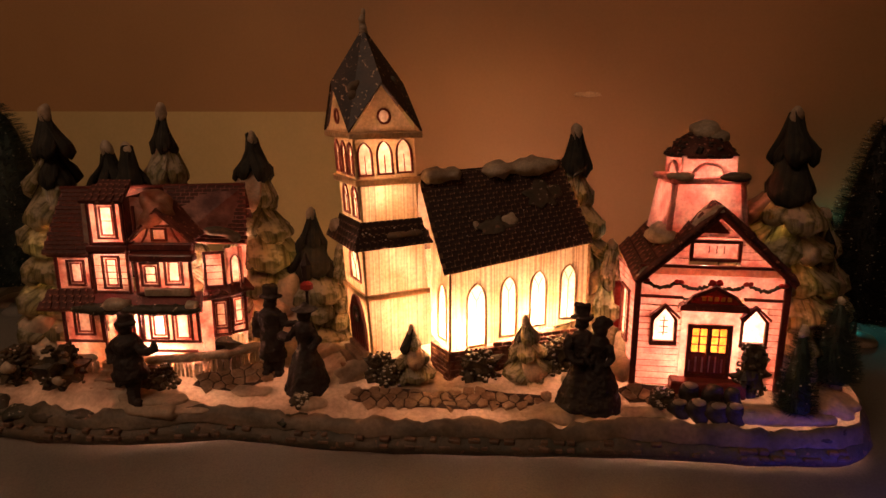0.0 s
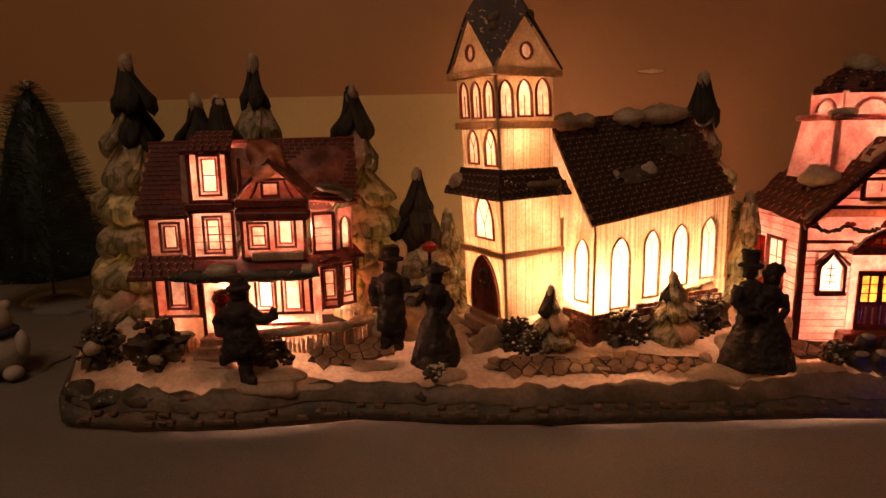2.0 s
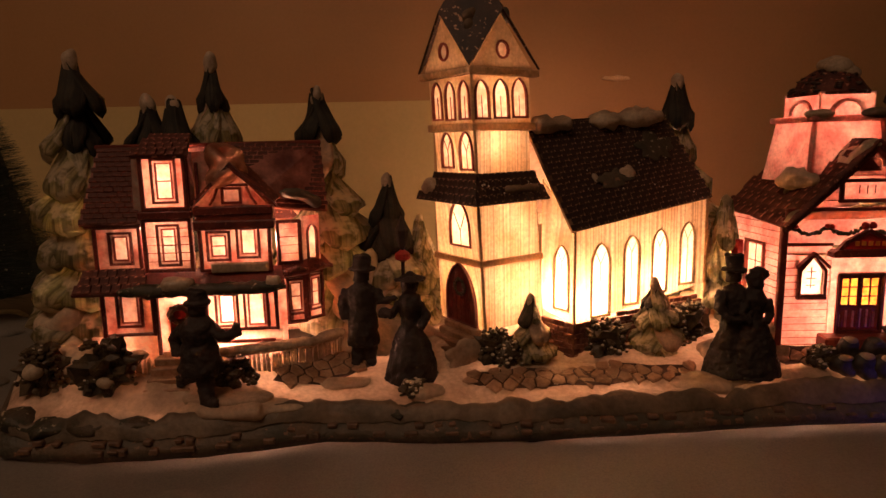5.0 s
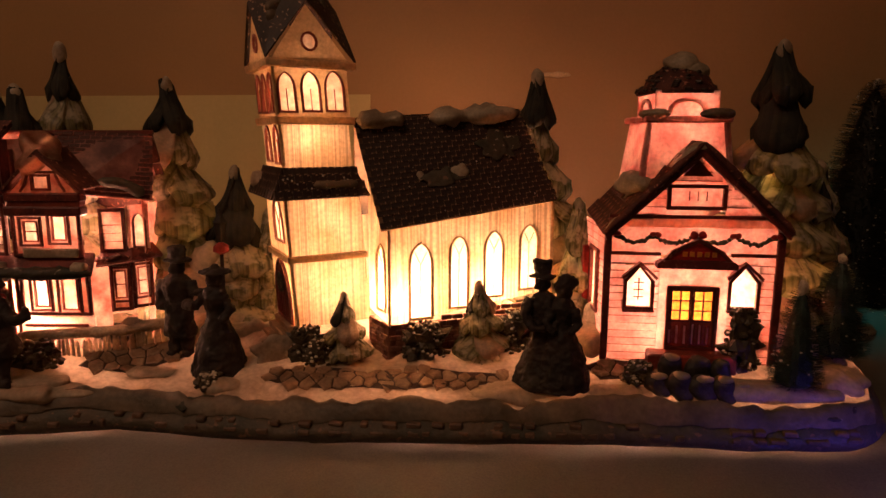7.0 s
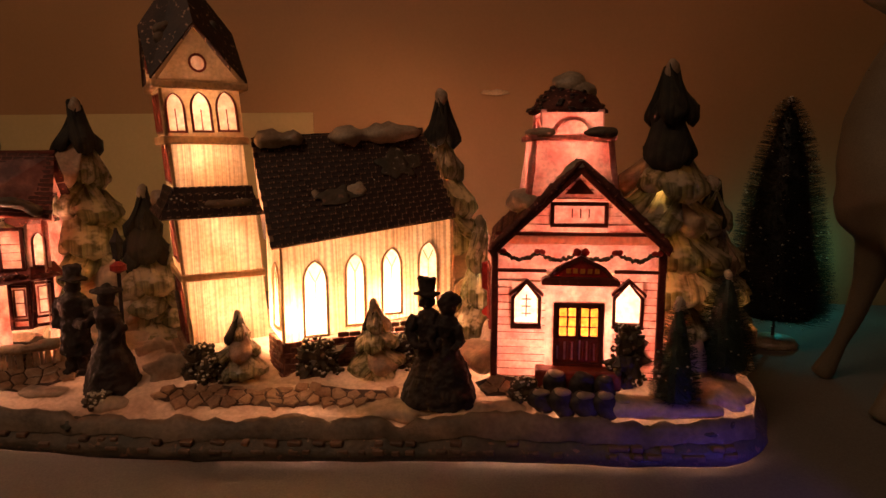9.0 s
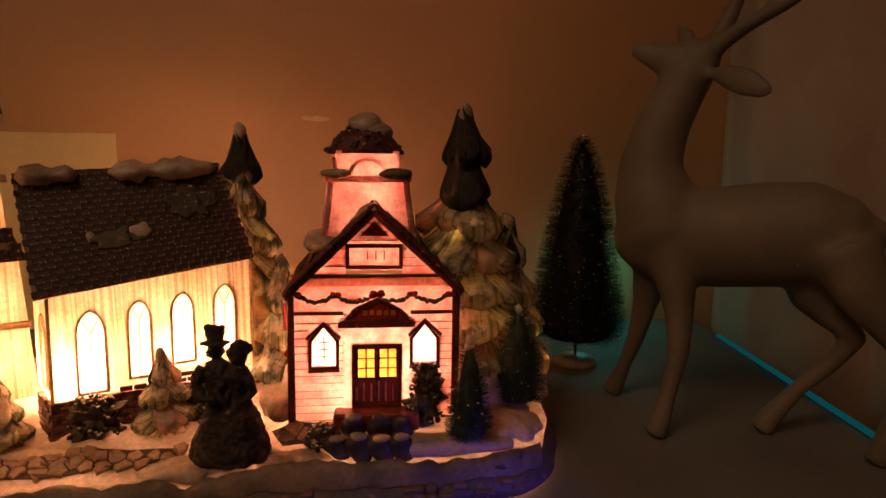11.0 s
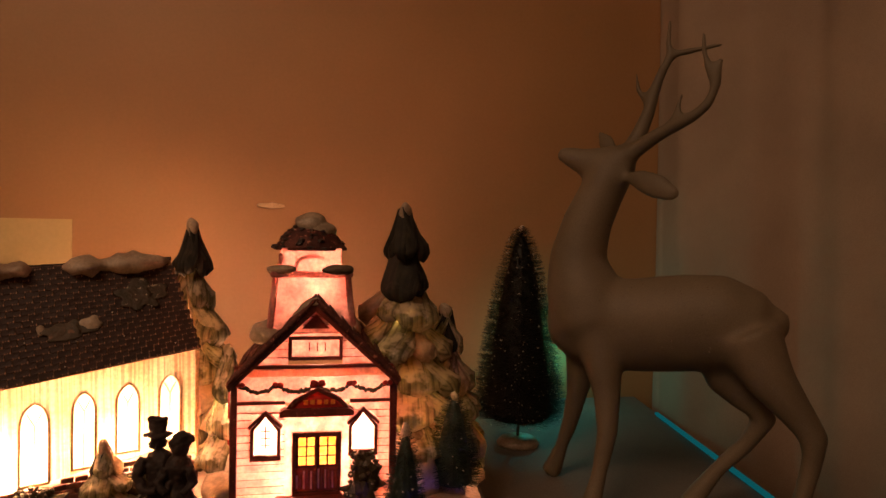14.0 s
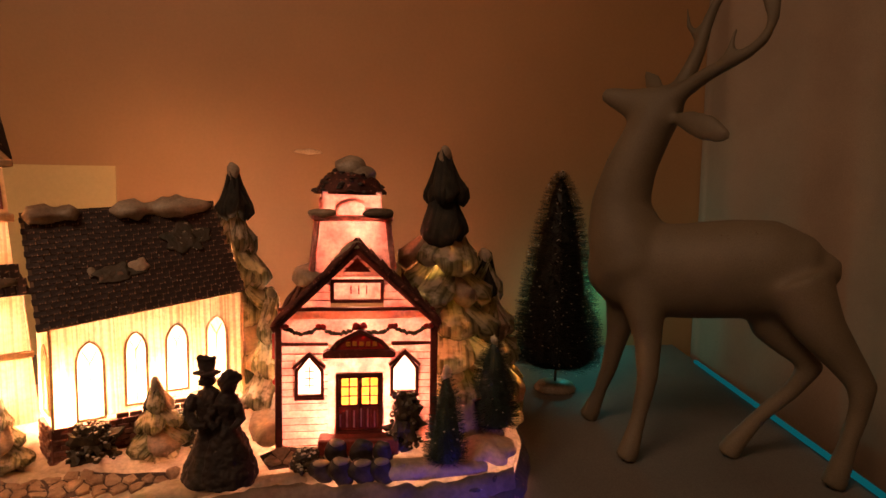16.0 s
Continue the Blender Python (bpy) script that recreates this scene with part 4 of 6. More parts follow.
# canopy and sign
part("canopy", prism(B(), [(-0.0215, 0.1035), (0.0245, 0.1035), (0.0245, 0.1066), (0.0222, 0.1082), (-0.0190, 0.1082), (-0.0215, 0.1066)], -0.0080, 0.0), MAROON, house, "maroon door canopy", HR)
sign = part("sign_board", prism(B(), [(-0.0160, 0.1082), (0.0195, 0.1082), (0.0150, 0.1130), (0.0018, 0.1195), (-0.0115, 0.1130)], -0.0050, -0.0020), REDPAINT, house, "triangular sign with worn gold lettering", HR)
for k in range(5):
    x = -0.0070 + k * 0.0042
    part("lettering_bar", box(B(), x, x + 0.0028, -0.0056, -0.0049, 0.1105, 0.1135, 0.0002), PANEGOLD, sign, "unreadable gold lettering", HR)
bm = ring(B(), [(-0.0180, 0.1080), (0.0215, 0.1080), (0.0165, 0.1142), (0.0018, 0.1215), (-0.0130, 0.1142)], [(-0.0150, 0.1084), (0.0185, 0.1084), (0.0145, 0.1126), (0.0018, 0.1188), (-0.0110, 0.1126)], -0.0062, -0.003)
part("sign_frame", bm, MAROON, sign, "", HR)
# cornice lines, posts
for z, t in ((0.1338, 0.0011), (0.1111, 0.0010)):
    for a, b in (((-HW, HW),) if z > 0.12 else ((-HW, -0.0185), (0.022, HW))):
        part("cornice", box(B(), a, b, -0.0020, 0.0006, z - t, z + t, 0.0004), MAROON, house, "", HR)
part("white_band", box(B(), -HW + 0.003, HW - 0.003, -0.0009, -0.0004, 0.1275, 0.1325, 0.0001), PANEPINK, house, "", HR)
for x in (-HW, HW):
    part("corner_post", box(B(), x - 0.0022, x + 0.0022, -0.0024, 0.002, 0.0430, 0.1290, 0.0006, 0.0002), MAROON, house, "dark maroon corner post", HR)
# garland
bm = B()
for k in range(60):
    s = k / 59
    x = -0.046 + 0.092 * s
    z = 0.1225 - 0.0042 * abs(math.sin(s * math.pi * 4))
    lump(bm, (x, -0.0024, z + random.uniform(-0.0007, 0.0007)), (0.0015, 0.0015, 0.0015), 1, 0.35, 400)
part("garland", bm, SHRUB, house, "dark green swagged garland", HR)
for x in (-0.046, -0.023, 0.0018, 0.023, 0.046):
    r_ = 0.0026 if abs(x) < 0.01 else 0.0019
    bm = lump(lump(B(), (x - r_ * 0.8, -0.0038, 0.1232), (r_, 0.0012, r_ * 0.9), 2, 0.2, 300), (x + r_ * 0.8, -0.0038, 0.1232), (r_, 0.0012, r_ * 0.9), 2, 0.2, 300)
    part("bow", bm, REDPAINT, house, "small red bow", HR, True)
# gable window and boards
gp = rect(-0.0150, 0.0150, 0.1400, 0.1512)
part("wall", sheet(B(), rect(-0.0172, 0.0172, 0.138, 0.1535), [gp], 0.0004), PINK, house, "", HR)
window(house, HR, gp, 0.0, MAROON, PINK, [((x, 0.1435), (x, 0.149)) for x in (-0.004, 0.001, 0.006)], 0.0019, 0.0026, "low wide attic window")
part("gable_board", prism(B(), [(-0.0085, 0.1580), (0.0085, 0.1580), (0.0, 0.1672)], -0.001, 0.0006), REDTRIM, house, "", HR)
# roof
AP, EL, ER = (0.0, 0.1765), (-0.0535, 0.1235), (0.0535, 0.1255)
yf, yb = -0.0085, HD + 0.012
for sx, E_ in ((-1, EL), (1, ER)):
    part("bargeboard", prism(B(), [(0, AP[1] - 0.001), (0, AP[1] - 0.0068), (E_[0] * 0.97, E_[1] - 0.0035), (E_[0], E_[1] + 0.001)], yf, yf + 0.004), MAROON, house, "dark maroon bargeboard", HR)
    q = [Vector((E_[0], yf - 0.001, E_[1])), Vector((0, yf - 0.001, AP[1])), Vector((0, yb, AP[1] + 0.003)), Vector((E_[0], yb, E_[1] + 0.004))]
    if sx > 0:
        q = [q[1], q[0], q[3], q[2]]
    part("roof", slab(B(), *q, 0.002), SLATERED, house, "maroon shingled roof with melting snow", HR)
    wq = [HR @ v for v in q]
    quad = (wq[3], wq[0], wq[1], wq[2]) if sx < 0 else (wq[1], wq[2], wq[3], wq[0])
    shingles(house, quad, 7, 9, SLATERED, "shingle", 0.0012)
slope_l = Vector((-EL[0], 0, AP[1] - EL[1]))
for k, (s, t, ru, rv) in enumerate(((0.10, 0.82, 0.012, 0.008), (0.30, 0.78, 0.014, 0.010), (0.48, 0.62, 0.012, 0.010), (0.42, 0.36, 0.008, 0.006), (0.70, 0.45, 0.012, 0.008), (0.06, 0.10, 0.006, 0.006), (0.85, 0.70, 0.012, 0.010))):
    p = Vector((EL[0] * (1 - t), yf + (yb - yf) * s, EL[1] + (AP[1] - EL[1]) * t + 0.0010))
    part("roof_snow", lump(B(), (0, 0, 0), (ru, rv, 0.0017), 4, 0.4, 140), SNOWCAP, house, "glazed melting snow on the roof", HR @ plate(p, Vector((0, -1, 0)), slope_l), True)
part("ridge_snow", roll(B(), [(-0.014, yf + 0.006, AP[1] - 0.0125), (-0.004, yf + 0.003, AP[1] - 0.0015), (0.003, yf + 0.004, AP[1] - 0.001)], 0.0062, 0.5, 12, 130), SNOWCAP, house, "snow over the gable's peak", HR, True)
for sx, E_ in ((-1, EL), (1, ER)):
    part("verge_snow", roll(B(), [(0, yf - 0.001, AP[1] + 0.001), (E_[0], yf - 0.001, E_[1] + 0.001)], 0.0027, 0.8, 8, 240), SLATERED, house, "", HR, True)
# side wall towards the church, with a shuttered window
SIDE = HR @ pose(-HW, 0, 0, 0, 0, 96) @ Matrix.Diagonal((1, -1, 1, 1))
sp_ = rect(0.020, 0.040, 0.070, 0.108)
planks(house, SIDE, 0.002, HD, 0.044, 0.126, 0.0047, 0, PINK, [(0.018, 0.042, 0.068, 0.110)])
window(house, SIDE, sp_, 0, REDTRIM, PANEPINK, cross_bars(0.020, 0.040, 0.070, 0.108, 3), 0.0018, 0.002, "side window with red shutters")
part("shutter", box(B(), 0.0440, 0.0545, -0.0055, -0.0010, 0.066, 0.108, 0.0006), REDPAINT, house, "bright red shutter", SIDE)
part("wall", sheet(B(), rect(0, HD, 0.044, 0.128), [], 0, 0), PINK, house, "", HR @ pose(HW, 0, 0, 0, 0, 90))
part("wall", sheet(B(), [(-HW, 0.044), (HW, 0.044), (HW, 0.124), (0, 0.172), (-HW, 0.124)], [rect(-0.036, 0.036, 0.05, 0.125)], 0), PINK, house, "back wall with its bulb opening", HR @ pose(0, HD, 0))
# bell turret
TUR = HR @ pose(-0.0055, 0.040, 0, 0, 0, 6)
tw = 0.0235
bm = B()
lo = [bm.verts.new((sx * tw * 1.20, sy * tw * 1.15, 0.150)) for sx, sy in ((-1, -1), (1, -1), (1, 1), (-1, 1))]
hi = [bm.verts.new((sx * tw, sy * tw * 0.9, 0.1900)) for sx, sy in ((-1, -1), (1, -1), (1, 1), (-1, 1))]
for k in range(4):
    bm.faces.new((lo[k], lo[(k + 1) % 4], hi[(k + 1) % 4], hi[k]))
turret = part("turret", bm, PINK, house, "rosy bell turret with arched openings", TUR)
bm = B()
for q in ((-tw * 1.14, tw * 1.14, -tw * 1.05, -tw * 0.8), (-tw * 1.14, tw * 1.14, tw * 0.8, tw * 1.05), (-tw * 1.14, -tw * 0.8, -tw * 0.8, tw * 0.8), (tw * 0.8, tw * 1.14, -tw * 0.8, tw * 0.8)):
    box(bm, *q, 0.1895, 0.1935, 0.0010, 0)
part("turret_ledge", bm, PINK, turret, "", TUR)
t2 = tw * 0.84
for ang in (0, 90, 180, 270):
    fm = TUR @ pose(0, 0, 0, 0, 0, ang) @ pose(0, -t2, 0)
    arch = [(0.0125 * math.cos(a), 0.1950 + 0.0098 * math.sin(a)) for a in [k * math.pi / 10 for k in range(11)]]
    part("turret_wall", sheet(B(), rect(-t2, t2, 0.1930, 0.2090), [], 0.0008, 0), PINK, turret, "", fm)
    inner = [(x * 0.80, 0.1950 + (z - 0.1950) * 0.78) for x, z in arch]
    part("arch", ring(B(), arch, inner, -0.0012, 0.0006), PINK, turret, "", fm)
bm = lathe(B(), [(0.0248, 0.2072), (0.0255, 0.2088), (0.0220, 0.2120), (0.0195, 0.2165), (0.0150, 0.2210), (0.0095, 0.2245), (0.0035, 0.2265)], (0, 0, 0), 18, 1.0, 0.04)
part("turret_roof", bm, SLATERED, turret, "dark shingled cap roof", TUR)
bm = B()
for k in range(70):
    a, t = random.uniform(0, math.tau), random.random()
    r_ = 0.0250 - 0.0145 * t
    lump(bm, (r_ * math.cos(a), r_ * math.sin(a), 0.2085 + 0.016 * t), (0.0028, 0.0028, 0.0014), 1, 0.3, 250)
part("cap_shingles", bm, SLATE, turret, "", TUR)
part("turret_snow", lump(lump(B(), (-0.001, -0.004, 0.2255), (0.0105, 0.0105, 0.0070), 3, 0.22, 110), (0.007, -0.006, 0.2200), (0.0095, 0.0100, 0.0065), 3, 0.25, 110), SNOWCAP, turret, "grey snow cap", TUR, True)
for sx in (-1, 1):
    part("corner_post", tube(B(), [(sx * tw * 1.16, -tw * 1.09, 0.155), (sx * tw, -tw * 0.93, 0.190)], [0.0022, 0.0018], 6), PINK, turret, "", TUR)
for sx, rx_ in ((-1, 0.012), (1, 0.007)):
    part("foot_snow", lump(B(), (sx * tw * 1.22, -0.016, 0.152), (rx_ * 0.8, 0.014, 0.0085), 3, 0.3, 110), SNOW, turret, "lit snow at the turret's foot", TUR, True)
part("ledge_snow", lump(B(), (0.018, -0.024, 0.1945), (0.0115, 0.005, 0.0032), 3, 0.25, 110), RIM, turret, "", TUR, True)
part("ledge_snow", lump(B(), (-0.020, -0.020, 0.1945), (0.008, 0.006, 0.003), 3, 0.25, 110), SNOWCAP, turret, "", TUR, True)

# ---------------------------------------------------------------- half-timbered inn
HL = pose(-0.3035, 0.3660, 0, 0, 0, 6.5)
inn = thing("timbered_inn", HL, "lit half-timbered inn with peach walls and maroon beams", "house")


def lit_wall(u0, u1, z0, z1, v, windows, frame_m=HL, border=True, trim=MAROON, wall=PEACH):
    ws = [grown(rect(*w), -0.0010) for w in windows]
    part("wall", sheet(B(), rect(u0, u1, z0, z1), ws, v), wall, inn, "", frame_m)
    for w, p in zip(windows, ws):
        mid = (w[2] + w[3]) / 2
        win = window(inn, frame_m, p, v + 0.0002, REDTRIM, PANEPINK, [((p[0][0], mid), (p[1][0], mid))] if random.random() < 0.5 else (), 0.0006, 0.0009, "lit sash window in a dark double frame")
        part("outer_frame", ring(B(), grown(p, 0.0033), grown(p, 0.0019), v - 0.0014, v + 0.0002), MAROON, win, "", frame_m)
    if border:
        for a, b in ((u0, u0 + 0.0022), (u1 - 0.0022, u1)):
            part("timber", box(B(), a, b, v - 0.0018, v + 0.0012, z0, z1, 0.0004, 0.0003), trim, inn, "", frame_m)
        for a, b in ((z0, z0 + 0.0020), (z1 - 0.0020, z1)):
            part("timber", box(B(), u0, u1, v - 0.0016, v + 0.0012, a, b, 0.0004, 0.0003), trim, inn, "", frame_m)


# ground floor
lit_wall(0.0040, 0.0360, 0.0655, 0.0970, 0.0, [(0.0150, 0.0262, 0.0735, 0.0945)])
lit_wall(0.0660, 0.1110, 0.0665, 0.0965, -0.001, [(0.0745, 0.0845, 0.0715, 0.0905), (0.0920, 0.1030, 0.0695, 0.0920)])
part("wall", sheet(B(), rect(0.0360, 0.0660, 0.050, 0.0965), [rect(0.0420, 0.0545, 0.052, 0.0820)], 0.006), PEACH, inn, "", HL)
idoor = part("door", box(B(), 0.0420, 0.0545, 0.0055, 0.0068, 0.052, 0.082, 0.0003), DOORRED, inn, "dark red inn door with a wreath", HL)
bm = B()
for k in range(16):
    a = k * math.tau / 16
    lump(bm, (0.0482 + 0.0055 * math.cos(a), 0.0045, 0.0770 + 0.0048 * math.sin(a)), (0.0022, 0.0016, 0.0022), 1, 0.3, 300)
part("wreath", bm, SHRUB, idoor, "dark green wreath", HL)
for x in (0.0375, 0.0600, 0.0645):
    part("porch_post", tube(B(), [(x, -0.002, 0.045), (x, -0.002, 0.097)], [0.0014, 0.0013], 6), MAROON, inn, "", HL)
# window-pane material on both plinths, chosen to make them glow
part("plinth", sheet(B(), rect(-0.003, 0.0370, 0.040, 0.0658), [], -0.0015), PANEPINK, inn, "snowy plinth in pale pane material so that it glows", HL)
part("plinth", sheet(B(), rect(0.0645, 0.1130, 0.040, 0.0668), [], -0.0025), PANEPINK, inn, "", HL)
part("sill_board", box(B(), 0.0680, 0.1085, -0.0040, 0.0, 0.0595, 0.0612, 0.0004), REDTRIM, inn, "", HL)
# angled bay at the far end
BAYA = pose(-0.1935, 0.3975, 0, 0, 0, 22)
BAYB = BAYA @ pose(0.0135, 0, 0, 0, 0, 28)
lit_wall(0.0, 0.0135, 0.0640, 0.0965, 0, [(0.0025, 0.0105, 0.0720, 0.0920)], BAYA)
lit_wall(0.0, 0.0140, 0.0650, 0.0985, 0, [(0.0035, 0.0110, 0.0735, 0.0935)], BAYB)
part("wall", sheet(B(), rect(-0.030, 0.0, 0.05, 0.098), [], 0, 0), PEACH, inn, "", BAYA)
lit_wall(-0.004, 0.0120, 0.1040, 0.1330, 0.001, [], BAYA)
ap = lancet(0.0040, 0.0105, 0.1060, 0.1290)
part("wall", sheet(B(), rect(0.0, 0.0140, 0.1040, 0.1350), [ap], 0.001), PEACH, inn, "", BAYB)
window(inn, BAYB, ap, 0.0012, MAROON, PANEPINK, (), 0.0012, 0.0014, "arched window")
for k in range(1, 5):
    part("board_joint", box(B(), -0.002, 0.010, -0.0002, 0.0012, 0.1055 + k * 0.0055, 0.1058 + k * 0.0055, 0), REDTRIM, inn, "", BAYA)
bm = slab(slab(B(), (-0.006, -0.007, 0.0965), (0.016, -0.006, 0.0985), (0.014, 0.003, 0.1080), (-0.004, 0.003, 0.1070), 0.002), (0.016, -0.006, 0.0985), (0.033, 0.008, 0.1000), (0.026, 0.012, 0.1085), (0.014, 0.003, 0.1080), 0.002)
part("bay_roof", bm, MAROON, inn, "maroon bay roof", BAYA)
bm = B()
for k in range(12):
    lump(bm, (-0.005 + 0.034 * k / 11, -0.004 + 0.010 * max(0, k - 5) / 6, 0.1005 + random.uniform(-0.001, 0.001)), (0.004, 0.003, 0.0022), 1, 0.3, 200)
part("bay_roof_tiles", bm, SLATERED, inn, "", BAYA)
# porch roof between the floors
bm = slab(B(), (-0.0075, -0.0125, 0.0955), (0.118, -0.0125, 0.0960), (0.114, 0.001, 0.1070), (-0.004, 0.001, 0.1070), 0.0025)
part("porch_roof", bm, MAROON, inn, "dark maroon porch roof edged with snow", HL)
shingles(inn, tuple(HL @ Vector(p) for p in ((-0.007, -0.012, 0.0960), (0.034, -0.012, 0.0960), (0.034, 0.0005, 0.1070), (-0.004, 0.0005, 0.1070))), 3, 7, SLATERED, "shingle", 0.0011)
part("porch_fringe", roll(B(), [(0.018, -0.0115, 0.0962), (0.066, -0.0115, 0.0955), (0.118, -0.0115, 0.0965)], 0.0046, 0.85, 12, 170), MOSS, inn, "", HL, True)
for u0, u1, r_ in ((0.044, 0.064, 0.0062), (0.106, 0.115, 0.0050)):
    part("porch_snow", roll(B(), [(u0, -0.0105, 0.0995), (u1, -0.0105, 0.0995)], r_, 0.75, 12, 110), SNOWCAP, inn, "cream snow pillow on the porch", HL, True)
# first floor
lit_wall(0.0025, 0.0310, 0.1060, 0.1345, 0.002, [(0.0135, 0.0230, 0.1125, 0.1285)])
lit_wall(0.0335, 0.0630, 0.1060, 0.1390, -0.003, [(0.0440, 0.0532, 0.1118, 0.1330)], wall=PEACH)
lit_wall(0.0660, 0.1095, 0.1050, 0.1330, -0.003, [(0.0728, 0.0828, 0.1140, 0.1280), (0.0908, 0.1005, 0.1150, 0.1315)])
part("flower_box", box(B(), 0.0730, 0.1075, -0.0060, -0.003, 0.1045, 0.1105, 0.0008), SNOWCAP, inn, "snowy window box", HL)
for k in range(1, 6):
    part("board_joint", box(B(), 0.0360, 0.0605, -0.0036, -0.0028, 0.1075 + k * 0.0050, 0.1078 + k * 0.0050, 0), REDTRIM, inn, "", HL)
part("beam", box(B(), 0.0645, 0.1120, -0.0075, 0.002, 0.1315, 0.1370, 0.0008, 0.0004), MAROON, inn, "dark carved beam under the gable", HL)
part("beam", box(B(), 0.0645, 0.1120, -0.0065, 0.002, 0.1395, 0.1455, 0.0008, 0.0004), MAROON, inn, "", HL)
part("beam", box(B(), 0.0655, 0.1110, -0.0050, 0.002, 0.1360, 0.1400, 0.0004, 0.0003), REDTRIM, inn, "", HL)
part("beam", box(B(), 0.0325, 0.0640, -0.0070, 0.002, 0.1385, 0.1435, 0.0008, 0.0004), MAROON, inn, "", HL)
part("eave", box(B(), -0.0005, 0.0330, -0.0040, 0.004, 0.1335, 0.1385, 0.0008, 0.0004), MAROON, inn, "", HL)
# timbered gable
gpoly = [(0.0680, 0.1452), (0.1095, 0.1452), (0.0885, 0.1672)]
gw = rect(0.0830, 0.0925, 0.1480, 0.1555)
part("gable", sheet(B(), gpoly, [gw], -0.004), PEACH, inn, "cream gable with curved timbers", HL)
window(inn, HL, gw, -0.0038, MAROON, PANEPINK, (), 0.0013, 0.0014, "small gable window")
for pts in ([(0.0745, 0.146), (0.0775, 0.1505), (0.0800, 0.1570)], [(0.1025, 0.146), (0.0995, 0.1505), (0.0970, 0.1570)], [(0.0790, 0.158), (0.0980, 0.158)]):
    part("timber", tube(B(), [(x, -0.0044, z) for x, z in pts], [0.0009] * len(pts), 5), MAROON, inn, "", HL)
for sx, (ex, ez) in ((-1, (0.0640, 0.1455)), (1, (0.1130, 0.1455))):
    part("bargeboard", prism(B(), [(0.0885, 0.1712), (0.0885, 0.1672), (ex - sx * -0.002, ez - 0.001), (ex, ez + 0.002)], -0.0075, -0.003), MAROON, inn, "", HL)
    q = [(ex, -0.0080, ez + 0.0018), (0.0885, -0.0080, 0.1718), (0.0885, 0.034, 0.1735), (ex, 0.030, ez + 0.004)]
    if sx > 0:
        q = [q[1], q[0], q[3], q[2]]
    part("gable_roof", slab(B(), *q, 0.0015), SLATERED, inn, "", HL)
part("gable_snow", lump(B(), (0.0815, 0.008, 0.1660), (0.0140, 0.0130, 0.0150), 4, 0.32, 80), HEAP, inn, "lit rusty snow heaped behind the gable", HL, True)
# paler than the peach walls: this strip's brightness is put into its colour
part("gusset_wall", sheet(B(), [(0.0290, 0.1400), (0.0345, 0.1400), (0.0345, 0.1790), (0.0305, 0.1790)], [], -0.0015, 0), PANEPINK, inn, "strip of wall beside the dormer in pale pane material, coloured as lit", HL)
# attic dormer
lit_wall(0.0345, 0.0620, 0.1435, 0.1775, -0.0025, [(0.0435, 0.0540, 0.1500, 0.1725)])
part("dormer_side", box(B(), 0.0605, 0.0630, -0.002, 0.03, 0.1435, 0.178, 0.0004), MAROON, inn, "", HL)
part("dormer_side", box(B(), 0.0335, 0.0355, -0.002, 0.03, 0.1435, 0.178, 0.0004), REDTRIM, inn, "", HL)
bm = slab(B(), (0.0315, -0.0070, 0.1765), (0.0645, -0.0070, 0.1765), (0.0600, 0.016, 0.1880), (0.0360, 0.016, 0.1880), 0.002)
part("dormer_roof", bm, SLATERED, inn, "maroon dormer roof", HL)
shingles(inn, tuple(HL @ Vector(p) for p in ((0.0315, -0.0070, 0.1770), (0.0645, -0.0070, 0.1770), (0.0600, 0.016, 0.1885), (0.0360, 0.016, 0.1885))), 4, 6, SLATERED)
part("gusset_wall", sheet(B(), rect(0.0640, 0.0745, 0.145, 0.178), [], 0.004, 0), PEACH, inn, "lit strip of wall beside the dormer", HL)
part("timber", box(B(), 0.0655, 0.0672, 0.001, 0.004, 0.150, 0.172, 0.0003), MAROON, inn, "", HL)
# main roofs
LR = [(-0.0015, -0.0060, 0.1365), (0.0335, -0.0060, 0.1365), (0.0345, 0.0240, 0.1815), (0.0015, 0.0240, 0.1815)]
RR = [(0.0930, 0.0080, 0.1440), (0.1420, 0.0260, 0.1385), (0.1375, 0.0430, 0.1825), (0.0780, 0.0300, 0.1830)]
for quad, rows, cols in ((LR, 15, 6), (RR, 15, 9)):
    # the underlay's colour gives the gaps between shingles their lit look
    part("roof", slab(B(), *quad, 0.002), LITROOF, inn, "maroon shingled roof over an underlay coloured like lit joints", HL)
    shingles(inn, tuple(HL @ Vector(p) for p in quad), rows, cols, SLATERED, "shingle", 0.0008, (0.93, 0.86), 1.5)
bm = slab(B(), (0.0015, 0.0240, 0.1815), (0.1375, 0.0430, 0.1825), (0.135, 0.075, 0.130), (0.0, 0.060, 0.130), 0.002)
part("roof", bm, SLATERED, inn, "", HL)
part("roof_ridge", tube(B(), [(0.0, 0.0240, 0.1818), (0.070, 0.032, 0.1822), (0.1380, 0.0430, 0.1828)], [0.0016] * 3, 6), MAROON, inn, "", HL)
part("roof_snow", roll(B(), [(0.114, 0.012, 0.152), (0.128, 0.020, 0.149), (0.138, 0.024, 0.142)], 0.0052, 0.8, 12, 110), RIM, inn, "grey snow sliding off the roof", HL, True)
# sides and back
part("wall", sheet(B(), [(0, 0.045), (0.058, 0.045), (0.058, 0.130), (0.024, 0.178), (0, 0.136)], [], 0, 0), PEACH, inn, "", HL @ pose(0.003, 0, 0, 0, 0, 90))
